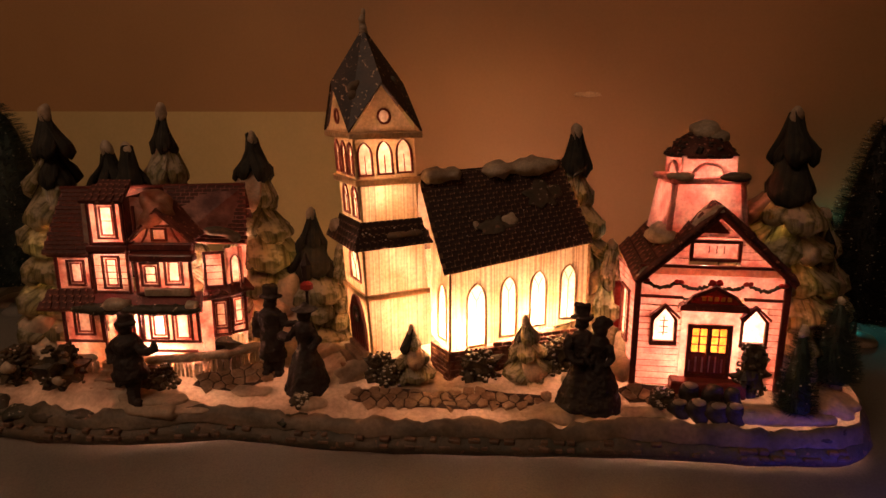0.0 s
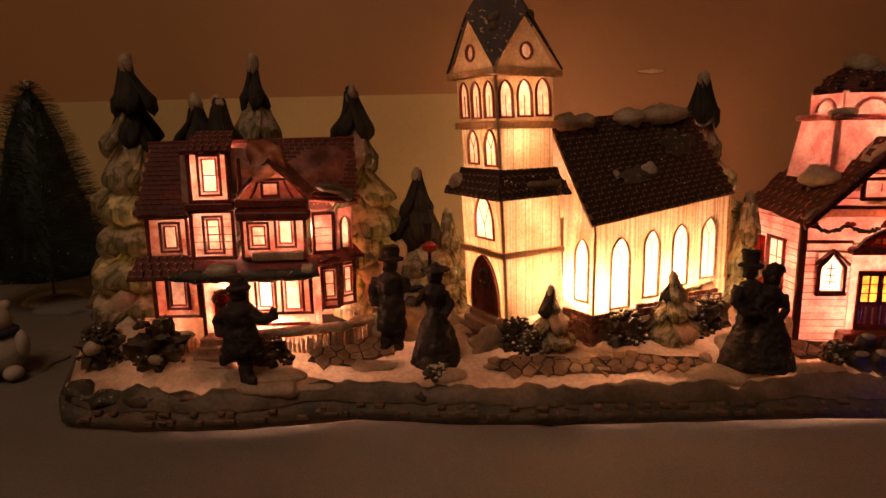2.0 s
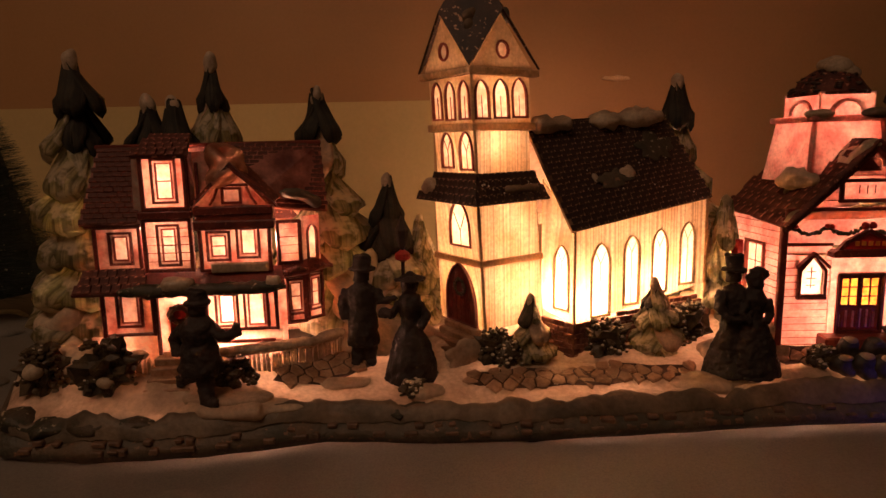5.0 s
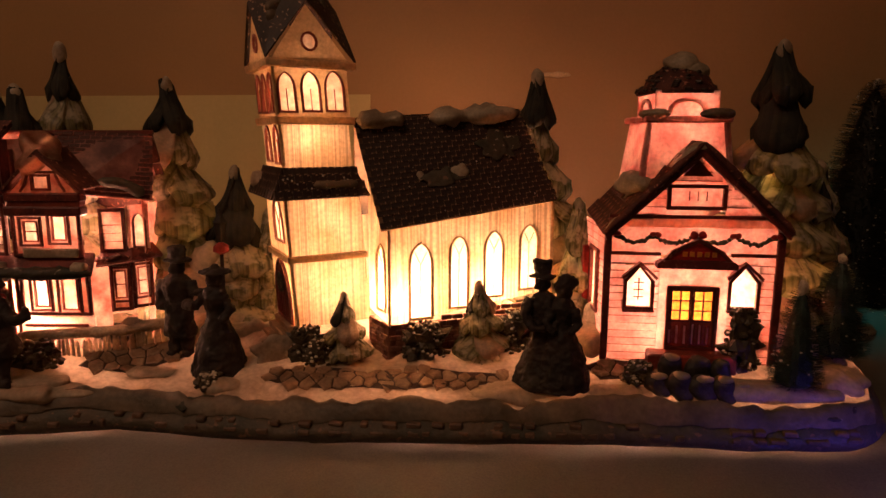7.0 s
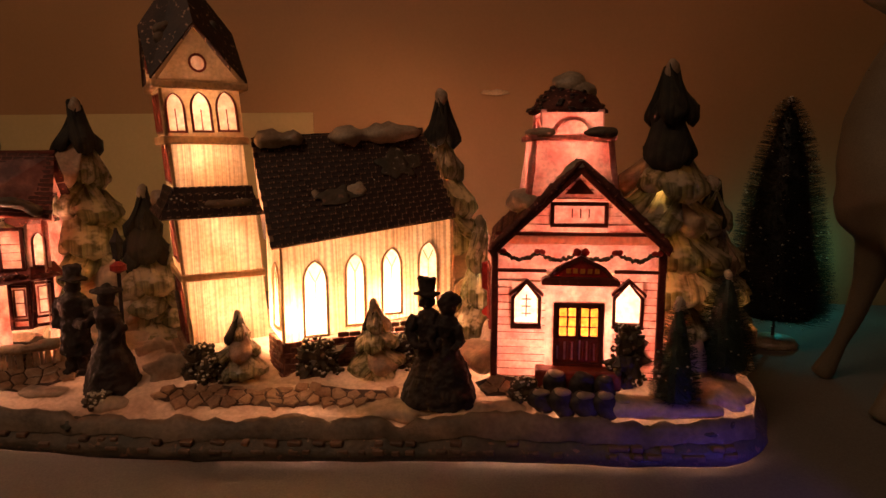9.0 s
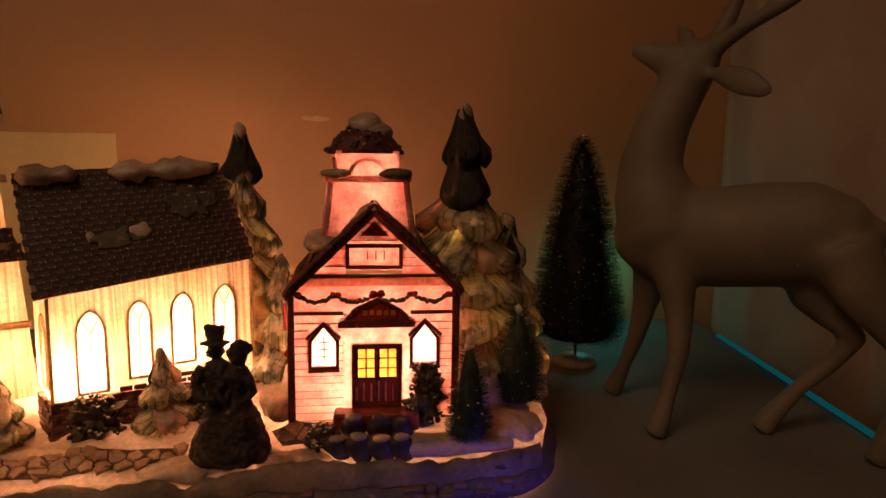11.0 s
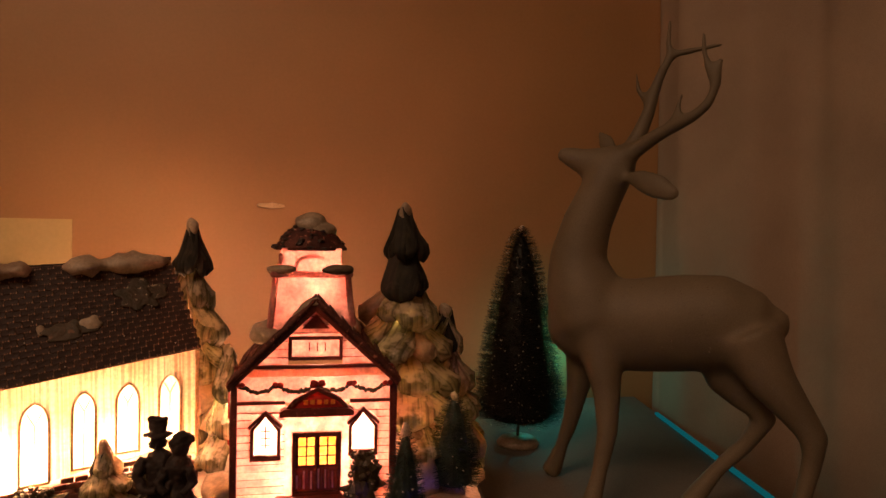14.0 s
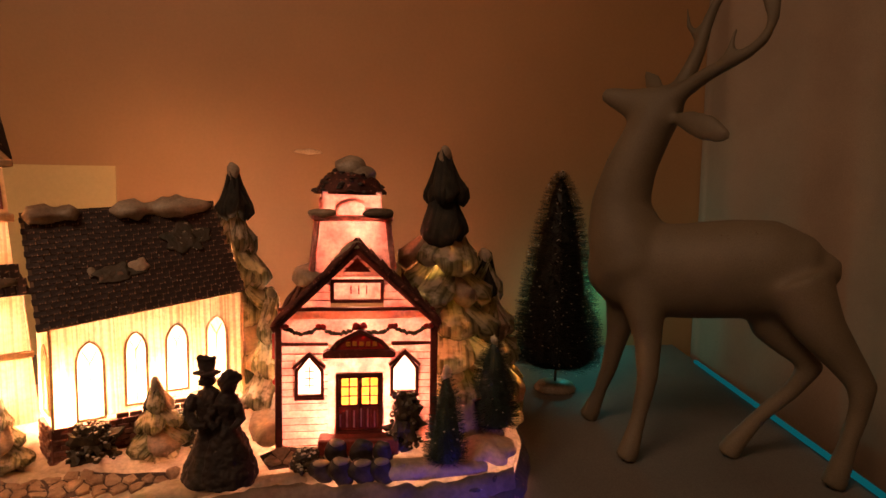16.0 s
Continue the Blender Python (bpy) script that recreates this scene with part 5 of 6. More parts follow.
part("wall", sheet(B(), [(0, 0.045), (0.045, 0.045), (0.045, 0.130), (0.018, 0.178), (0, 0.136)], [rect(0.014, 0.026, 0.135, 0.155)], 0, 0), PEACH, inn, "", HL @ pose(0.134, 0.027, 0, 0, 0, 96))
part("wall", sheet(B(), rect(0.002, 0.132, 0.045, 0.132), [rect(0.006, 0.128, 0.050, 0.128)], 0), PEACH, inn, "back wall with its bulb opening", HL @ pose(0, 0.060, 0, 0, 0, 6))
# porch steps and picket fences
for k in range(4):
    part("step", box(B(), 0.0360 - 0.001 * k, 0.0600, -0.010 - 0.005 * k, 0.004, 0.024, 0.0535 - 0.005 * k, 0.0007, 0.0003), COBBLE, inn, "worn red-brown step", HL)


def picket_fence(pts, n, h):
    fence = thing("picket_fence", Matrix.Translation((*pts[0], 0)), "frosted pale picket fence capped with snow", "fence", "picket fences")
    total = len(pts) - 1
    for k in range(n):
        s = k / (n - 1) * total
        i = min(int(s), total - 1)
        a, b = Vector(pts[i]), Vector(pts[i + 1])
        p = a.lerp(b, s - i)
        z = ground(*p)
        hh = h * random.uniform(0.85, 1.1)
        d = (b - a).normalized()
        bm = prism(B(), [(-0.0009, 0), (0.0009, 0), (0.0009, hh * 0.85), (0, hh), (-0.0009, hh * 0.85)], -0.0008, 0.0008)
        part("picket", bm, SNOWCAP, fence, "", Matrix.Translation((p.x, p.y, z - 0.004)) @ pose(0, 0, 0, 0, random.uniform(-4, 4), math.degrees(math.atan2(d.y, d.x))))
    bm = roll(B(), [(p[0], p[1] + 0.002, ground(*p) + h - 0.003) for p in pts], 0.0046, 0.75, 12, 120)
    part("snow_cap", bm, SNOWCAP, fence, "soft snow along the pickets", Matrix(), True)


picket_fence([(-0.3060, 0.3560), (-0.2700, 0.3590)], 17, 0.015)
picket_fence([(-0.2380, 0.3600), (-0.2000, 0.3680), (-0.1750, 0.3850), (-0.1580, 0.4080)], 38, 0.017)

# ---------------------------------------------------------------- cast fir trees


def bough_mesh(seed, material):
    """One drooping bough of unit length along x: a hollow rounded casting, ridged along its run, its edges rolled under."""
    rnd = random.Random(seed)
    nu, nv = 10, 10
    ph, bend, full = rnd.uniform(0, 6), rnd.uniform(-0.08, 0.08), rnd.uniform(1.35, 1.75)
    bm = B()

    def at(u, v, under):
        w = 0.5 * (0.50 + 0.70 * u) * math.sqrt(max(0.0, 1 - max(0.0, (u - 0.50) / 0.50) ** 2.3)) * (1 - 0.30 * under)
        z = 0.95 * (1 - u) ** full - 0.24 * v * v * (0.30 + u) - 0.05 * max(0.0, u - 0.80) / 0.20 + 0.022 * math.sin(9 * v + ph + 2 * u) * (1 - v * v)
        z += 0.09 * noise.noise((u * 2.2 + seed, v * 1.4, 0.3))
        return bm.verts.new((u * (1 - 0.16 * under) - 0.02 * under, v * w + bend * u, z - under * (0.10 + 0.06 * u)))

    top = [[at(i / nu, 2 * j / nv - 1, 0) for j in range(nv + 1)] for i in range(nu + 1)]
    for i in range(nu):
        for j in range(nv):
            bm.faces.new((top[i][j], top[i + 1][j], top[i + 1][j + 1], top[i][j + 1]))
    edge = [(i / nu, -1, top[i][0]) for i in range(nu)] + [(1, 2 * j / nv - 1, top[nu][j]) for j in range(nv + 1)] + [(i / nu, 1, top[i][nv]) for i in range(nu - 1, -1, -1)]
    rolled = [at(u, v, 1) for u, v, _ in edge]
    for k in range(len(edge) - 1):
        bm.faces.new((edge[k][2], rolled[k], rolled[k + 1], edge[k + 1][2]))
    bmesh.ops.remove_doubles(bm, verts=bm.verts[:], dist=0.003)
    bmesh.ops.recalc_face_normals(bm, faces=bm.faces[:])
    me = bpy.data.meshes.new("bough")
    for f in bm.faces:
        f.smooth = True
    bm.to_mesh(me)
    bm.free()
    me.materials.append(material)
    return me


BOUGHS = {m.name: [bough_mesh(20 + k, m) for k in range(6)] for m in (FIR, FIRSNOW, FIRUNLIT)}


def fir(x, y, z0, z1, r, tiers, seed, lit=0.02, label="glazed fir with cream snowy lower boughs and a tip painted as unlit", dark=0.74):
    rnd = random.Random(seed)
    tree = thing("fir_tree", Matrix.Translation((x, y, z0)), label, "tree", "cast fir trees")
    h = z1 - z0
    tiers = max(4, round(h / 0.0235)) if h > 0.09 else tiers
    r *= 1.02

    def reach(s):
        return r * min(1.0, 0.30 + max(0.0, 0.93 - s) * 1.05)

    core = lathe(B(), [(max(0.0016, reach(s) * (0.14 if lit else 0.40)), h * s) for s in (0.0, 0.12, 0.25, 0.4, 0.55, 0.7, 0.82, 0.93)], (0, 0, 0), 12, 1, 0.05)
    part("trunk", core, FIRCORE if dark > 0.5 else FIRUNLIT, tree, "", smooth=True)
    for t in range(tiers):
        s = (t + 0.1) / (tiers + 0.3)
        drop = min(h / tiers * 1.22, h * (0.985 - s))
        lobes = 5 if s > 0.7 or h < 0.06 else 6
        ph = rnd.uniform(0, math.tau)
        for k in range(lobes):
            rt = reach(s) * (rnd.uniform(0.72, 1.22) if s > 0.6 else rnd.uniform(0.86, 1.16))
            # boughs above the dark share take the colour painted as unlit
            m = FIRUNLIT if s + 0.06 * rnd.uniform(-1, 1) > dark - 0.05 else FIRSNOW if rnd.random() < 0.2 else FIR
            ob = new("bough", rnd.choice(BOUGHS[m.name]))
            ob.parent = tree
            a = math.degrees(ph) + 360 / lobes * (k + rnd.uniform(-0.16, 0.16))
            ob.matrix_basis = (pose(0, 0, h * s + rnd.uniform(-0.12, 0.12) * drop, 0, rnd.uniform(-5, 7), a)
                               @ Matrix.Diagonal((rt, min(rt * rnd.uniform(1.0, 1.3), 0.040), drop * rnd.uniform(0.9, 1.15), 1)))
    k = min(1.0, 0.55 + h * 3.2)
    part("snow_tip", lump(B(), (0, 0, h - 0.005 * k), (0.0047 * k, 0.0045 * k, 0.0080 * k), 3, 0.2, 150), SNOWCAP if dark < 1 else FIRCORE, tree, "grey snow knob", smooth=True)
    # added, unseen lamps up the hollow trunk that brighten the boughs
    if lit:
        for up in (0.10, 0.33, 0.55):
            bulb("tree_fill_bulb", x, y, z0 + h * up, lit * 20.0 * (1 - 0.8 * up), (1.0, 0.64, 0.34), 0.003)
    return tree


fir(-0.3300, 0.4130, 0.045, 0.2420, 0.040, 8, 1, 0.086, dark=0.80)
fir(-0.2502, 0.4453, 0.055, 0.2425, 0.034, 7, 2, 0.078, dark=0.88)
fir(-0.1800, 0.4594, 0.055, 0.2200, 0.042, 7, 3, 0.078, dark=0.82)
fir(-0.1310, 0.4600, 0.050, 0.1570, 0.030, 5, 4, 0.045, "glazed fir with its upper half painted as unlit and a snowy knob", dark=0.50)
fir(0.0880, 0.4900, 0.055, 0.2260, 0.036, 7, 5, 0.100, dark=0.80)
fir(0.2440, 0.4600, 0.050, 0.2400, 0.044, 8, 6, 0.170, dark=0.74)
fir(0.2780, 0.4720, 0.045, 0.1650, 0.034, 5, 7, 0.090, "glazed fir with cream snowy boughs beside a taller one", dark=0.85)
fir(-0.2850, 0.4200, 0.080, 0.2130, 0.036, 4, 8, 0.000, "fir tip behind the inn roof, painted dark as unlit", dark=0.2)
fir(-0.2690, 0.4220, 0.080, 0.2120, 0.034, 4, 9, 0.000, "fir tip behind the inn roof, painted dark as unlit", dark=0.2)
fir(-0.1080, 0.4650, 0.045, 0.1250, 0.024, 4, 10, 0.035, "low glazed fir in the churchyard corner", dark=1.1)
fir(0.1190, 0.4640, 0.042, 0.1380, 0.023, 4, 11, 0.070, "small pale glazed fir between the church and the house", dark=1.1)
fir(-0.0320, 0.3960, 0.034, 0.0810, 0.0165, 4, 12, 0.000, "small pale glazed fir in front of the church", dark=0.8)
fir(0.0530, 0.4130, 0.036, 0.0870, 0.0185, 4, 13, 0.000, "small pale glazed fir against the church wall", dark=0.8)


def shrub(x, y, r, h, seed, label, fleck=0.5):
    rnd = random.Random(seed)
    z = ground(x, y)
    sh = thing("shrub", Matrix.Translation((x, y, z)), label, "shrub", "churchyard shrubs")
    leaves, flakes = B(), B()
    for k in range(150):
        a, s = rnd.uniform(0, math.tau), rnd.random()
        rr = r * math.sqrt(rnd.random()) * (1 - 0.45 * s)
        p = (rr * math.cos(a), 0.7 * rr * math.sin(a), h * s)
        q = rnd.uniform(0.0012, 0.0026)
        lump(leaves, p, (q, q, q * 0.8), 1, 0.4, 300)
        if rnd.random() < fleck:
            lump(flakes, (p[0], p[1] - q * 0.5, p[2] + q * 0.8), (q * 0.55, q * 0.5, q * 0.35), 1, 0.3, 300)
    lump(leaves, (0, 0, h * 0.35), (r * 0.72, r * 0.5, h * 0.55), 3, 0.5, 190)
    part("leaves", leaves, SHRUB, sh)
    part("frost", flakes, FLECK, sh, "white frost flecks")


shrub(-0.056, 0.391, 0.015, 0.020, 1, "dark shrub with frosted leaves beside the steps", 0.3)
shrub(-0.047, 0.386, 0.010, 0.014, 6, "low dark shrub with frosted leaves", 0.3)
shrub(0.018, 0.401, 0.017, 0.022, 2, "dark frosted shrub against the brick footing", 0.6)
shrub(0.080, 0.428, 0.020, 0.024, 3, "dark frosted hedge along the church wall", 0.6)
shrub(0.068, 0.420, 0.012, 0.022, 4, "dark frosted hedge along the church wall", 0.5)
shrub(0.2120, 0.4000, 0.0140, 0.036, 5, "dark berried shrub beside the house door", 0.35)
shrub(-0.2900, 0.3470, 0.0210, 0.027, 7, "dark holly clump with snow on the rim", 0.12)
shrub(-0.3320, 0.3530, 0.0170, 0.025, 8, "dark holly clump with snow on the rim", 0.12)
shrub(-0.2180, 0.3560, 0.0160, 0.014, 9, "low dark hedge under the picket fence", 0.15)
shrub(0.1500, 0.3830, 0.0100, 0.012, 10, "low frosted shrub beside the stones", 0.6)
shrub(-0.1080, 0.3620, 0.0100, 0.007, 11, "low frosted moss tuft on the rim", 0.6)
for (x, y, z, r_) in ((-0.3310, 0.3430, 0.019, 0.0060), (-0.2850, 0.3360, 0.012, 0.0050)):
    tagged(part("snow_lump", lump(B(), (x, y, ground(x, y) + z), (r_, r_ * 0.8, r_ * 0.8), 3, 0.2, 110), SNOWCAP, smooth=True), "soft snow lump lying on the dark holly", "snow", "snow lumps")

rnd = random.Random(5)
for x, y, r_, h in ((0.1600, 0.3760, 0.0080, 0.010), (0.1720, 0.3745, 0.0078, 0.013), (0.1845, 0.3750, 0.0088, 0.011), (0.1965, 0.3760, 0.0078, 0.012), (0.2080, 0.3790, 0.0070, 0.007),
                   (0.1690, 0.3870, 0.0075, 0.013), (0.1850, 0.3875, 0.0080, 0.014), (0.1980, 0.3870, 0.0065, 0.012)):
    z = ground(x, y)
    st = thing("stone", Matrix.Translation((x, y, z)), "dark rounded stone with frost on top", "stone", "stones before the house")
    part("rock", lump(B(), (0, 0, h * 0.35), (r_, r_ * 0.85, h * 0.75), 3, 0.22, 110), ROCK, st, smooth=True)
    part("frost_cap", lump(B(), (0, -0.001, h * 0.93), (r_ * 0.62, r_ * 0.5, h * 0.20), 3, 0.25, 130), RIM if rnd.random() < 0.6 else SNOWCAP, st, smooth=True)

# street lamp between the inn and the church
lz = ground(-0.116, 0.40)
lamp = thing("street_lamp", Matrix.Translation((-0.116, 0.402, lz)), "dark unlit street lamp standing behind the carollers", "street lamp")
part("post", lathe(B(), [(0.0035, 0), (0.0022, 0.006), (0.0013, 0.010), (0.0012, 0.072), (0.0020, 0.074)], (0, 0, 0), 10), FIGURE, lamp)
part("collar", lathe(B(), [(0.0016, 0.064), (0.0052, 0.066), (0.0050, 0.0695), (0.0016, 0.072)], (0, 0, 0), 10), FIGRED, lamp, "dull red bow round the post")
part("lantern", lathe(B(), [(0.0030, 0.074), (0.0042, 0.083), (0.0048, 0.085), (0.0020, 0.090), (0.0008, 0.094)], (0, 0, 0), 6), FIGURE, lamp)

# ---------------------------------------------------------------- small figures, each one plain cast shape


FOLDS = bpy.data.textures.new("folds", "CLOUDS")
FOLDS.noise_scale = 0.007
CREASES = bpy.data.textures.new("creases", "CLOUDS")
CREASES.noise_scale = 0.0028


def figure(x, y, turn, blobs, tubes_, label, size=1.0, wide=1.2):
    z = ground(x, y)
    bm = B()
    for prof, c in blobs:
        lathe(bm, prof, c, 16, 0.85, 0.02)
    for pts, rad in tubes_:
        tube(bm, pts, rad, 8)
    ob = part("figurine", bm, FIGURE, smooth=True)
    ob.matrix_basis = Matrix.Translation((x, y, z - 0.001)) @ pose(0, 0, 0, 0, 0, turn) @ Matrix.Diagonal((size * wide, size * 1.15, size, 1))
    rm = ob.modifiers.new("fuse", "REMESH")
    rm.mode, rm.voxel_size, rm.use_smooth_shade = "VOXEL", 0.0006, True
    for tex, much in ((FOLDS, 0.0034), (CREASES, 0.0009)):
        dm = ob.modifiers.new("folds", "DISPLACE")
        dm.texture, dm.strength, dm.mid_level, dm.texture_coords = tex, much, 0.5, "GLOBAL"
    return tagged(ob, label, "figurine", "cast figures")


def moved(prof, dz, dr=1.0):
    return [(r_ * dr, z + dz) for r_, z in prof]


COAT = [(0.0084, 0.014), (0.0092, 0.018), (0.0078, 0.034), (0.0070, 0.040), (0.0088, 0.050), (0.0080, 0.055), (0.0040, 0.059), (0.0022, 0.060)]
HEAD = [(0.0015, 0.058), (0.0038, 0.0605), (0.0043, 0.064), (0.0040, 0.068), (0.0024, 0.0705)]
TOPHAT = [(0.0066, 0.0678), (0.0078, 0.0686), (0.0076, 0.0696), (0.0046, 0.0700), (0.0044, 0.0735), (0.0050, 0.0785), (0.0046, 0.0790)]
GOWN = [(0.0178, 0.0), (0.0172, 0.004), (0.0142, 0.016), (0.0112, 0.026), (0.0070, 0.036), (0.0064, 0.039), (0.0084, 0.050), (0.0062, 0.055), (0.0028, 0.058)]
BONNET = [(0.0030, 0.057), (0.0052, 0.061), (0.0058, 0.066), (0.0044, 0.0702), (0.0018, 0.072)]
BRIM = [(0.0094, 0.0655), (0.0100, 0.0664), (0.0056, 0.0690)]
LEGS = [([(-0.0034, 0, 0), (-0.003, 0, 0.018)], [0.0036, 0.0042]), ([(0.0036, 0.001, 0), (0.003, 0, 0.018)], [0.0036, 0.0042]),
        ([(-0.0034, -0.001, 0.0015), (-0.0045, -0.006, 0.0015)], [0.0028, 0.0022]), ([(0.0036, 0, 0.0015), (0.0055, -0.005, 0.0015)], [0.0028, 0.0022])]
figure(-0.1425, 0.392, 0, [(COAT, (0, 0, 0)), (HEAD, (0, 0, 0)), (TOPHAT, (0.0005, 0, 0))],
       LEGS + [([(0.0070, 0, 0.054), (0.0105, -0.003, 0.046), (0.0150, -0.004, 0.047), (0.0190, -0.003, 0.0495)], [0.0030, 0.0030, 0.0026, 0.0020]),
               ([(-0.0070, 0, 0.054), (-0.0105, 0, 0.044), (-0.0095, -0.003, 0.033)], [0.0032, 0.0032, 0.0026])], "dark painted caroller in a top hat on the cobbles", 0.92, 1.30)
figure(-0.1100, 0.379, 0, [(GOWN, (0, 0, 0)), (HEAD, (0, 0, 0)), (moved(BONNET, -0.001), (0, 0, 0)), (BRIM, (0.0005, -0.001, 0))],
       [([(-0.0065, -0.002, 0.051), (-0.0115, -0.004, 0.044), (-0.0165, -0.004, 0.045)], [0.0028, 0.0028, 0.002]), ([(0.0065, -0.001, 0.051), (0.0100, -0.002, 0.042), (0.0065, -0.006, 0.036)], [0.0030, 0.0030, 0.0022]),
        ([(-0.0190, -0.003, 0.0455), (-0.0110, -0.006, 0.0450)], [0.0030, 0.0030])],
       "dark painted caroller in a long gown and brimmed hat", 0.97, 1.02)
figure(0.0930, 0.3830, 0, [([(0.0165, 0.0), (0.0168, 0.003), (0.0135, 0.012), (0.0098, 0.022), (0.0070, 0.033), (0.0066, 0.040), (0.0082, 0.053), (0.0064, 0.059), (0.0026, 0.062)], (0, 0, 0)),
                           (moved(HEAD, 0.003), (-0.001, 0, 0)), (moved(TOPHAT, 0.0025), (-0.001, 0, 0))],
       [([(-0.0070, -0.002, 0.057), (-0.0105, -0.005, 0.047), (-0.0055, -0.009, 0.040), (0.0010, -0.010, 0.041)], [0.0032, 0.0032, 0.0028, 0.0022]), ([(0.0066, -0.001, 0.057), (0.0088, -0.004, 0.046), (0.0050, -0.008, 0.038)], [0.0030, 0.0030, 0.0024]),
        ([(-0.0030, -0.0035, 0.0675), (-0.0050, -0.0045, 0.0668)], [0.0012, 0.0008])], "dark painted gentleman in a top hat and cloak", 0.94, 1.12)
figure(0.1040, 0.3800, 0, [([(0.0172, 0.0), (0.0165, 0.005), (0.0132, 0.018), (0.0090, 0.029), (0.0056, 0.037), (0.0054, 0.040), (0.0074, 0.049), (0.0052, 0.054), (0.0022, 0.057)], (0, 0, 0)),
                           (moved(HEAD, -0.003), (0, 0, 0)), (moved(BONNET, -0.003, 0.92), (0.0010, 0, 0)), ([(0.0010, 0.064), (0.0030, 0.0655), (0.0030, 0.0685), (0.0010, 0.070)], (0.0045, 0.001, -0.002))],
       [([(-0.0055, -0.003, 0.049), (-0.009, -0.005, 0.041), (-0.004, -0.008, 0.036)], [0.0028, 0.0026, 0.002]), ([(0.0058, -0.002, 0.049), (0.0085, -0.003, 0.040), (0.0040, -0.008, 0.035)], [0.0028, 0.0026, 0.002])],
       "dark painted lady in a bonnet and long gown", 0.98, 1.12)
figure(-0.2300, 0.3420, 0, [([(0.0105, 0.019), (0.0112, 0.023), (0.0092, 0.034), (0.0082, 0.038), (0.0098, 0.046), (0.0086, 0.050), (0.0040, 0.0535), (0.0024, 0.054)], (0, 0, 0)), (moved(HEAD, -0.006), (0, 0, 0)),
                            ([(0.0056, 0.0610), (0.0066, 0.0618), (0.0066, 0.0630), (0.0046, 0.0636), (0.0048, 0.0690), (0.0036, 0.0700)], (0.0004, 0, 0))],
       [([(0.0035, -0.004, 0.001), (0.0020, -0.002, 0.012), (0.001, 0, 0.022)], [0.0034, 0.0040, 0.0052]), ([(0.0035, -0.004, 0.0018), (0.0095, -0.006, 0.0030)], [0.0032, 0.0026]),
        ([(-0.0135, 0.008, 0.0120), (-0.0070, 0.004, 0.0150), (-0.003, 0, 0.022)], [0.0034, 0.0038, 0.0050]), ([(-0.0135, 0.008, 0.0085), (-0.0145, 0.007, 0.0150)], [0.0036, 0.0034]),
        ([(0.007, -0.001, 0.047), (0.0135, -0.003, 0.0415), (0.0200, -0.004, 0.0450)], [0.0036, 0.0034, 0.0028]), ([(0.0200, -0.004, 0.0440), (0.0212, -0.004, 0.0510)], [0.0026, 0.0020]),
        ([(-0.007, 0, 0.047), (-0.0130, 0.002, 0.039), (-0.0115, -0.002, 0.030)], [0.0038, 0.0036, 0.0030])], "dark painted skater with an outstretched arm on the ice", 0.98, 1.18)
tagged(part("ice_pond", lathe(B(), [(0.027, -0.003), (0.0275, 0.0008), (0.026, 0.0016), (0.001, 0.0014)], (-0.2180, 0.3470, ground(-0.218, 0.347)), 30, 0.42, 0.02), SNOW, smooth=True), "oval pale ice pond under the skater", "pond")

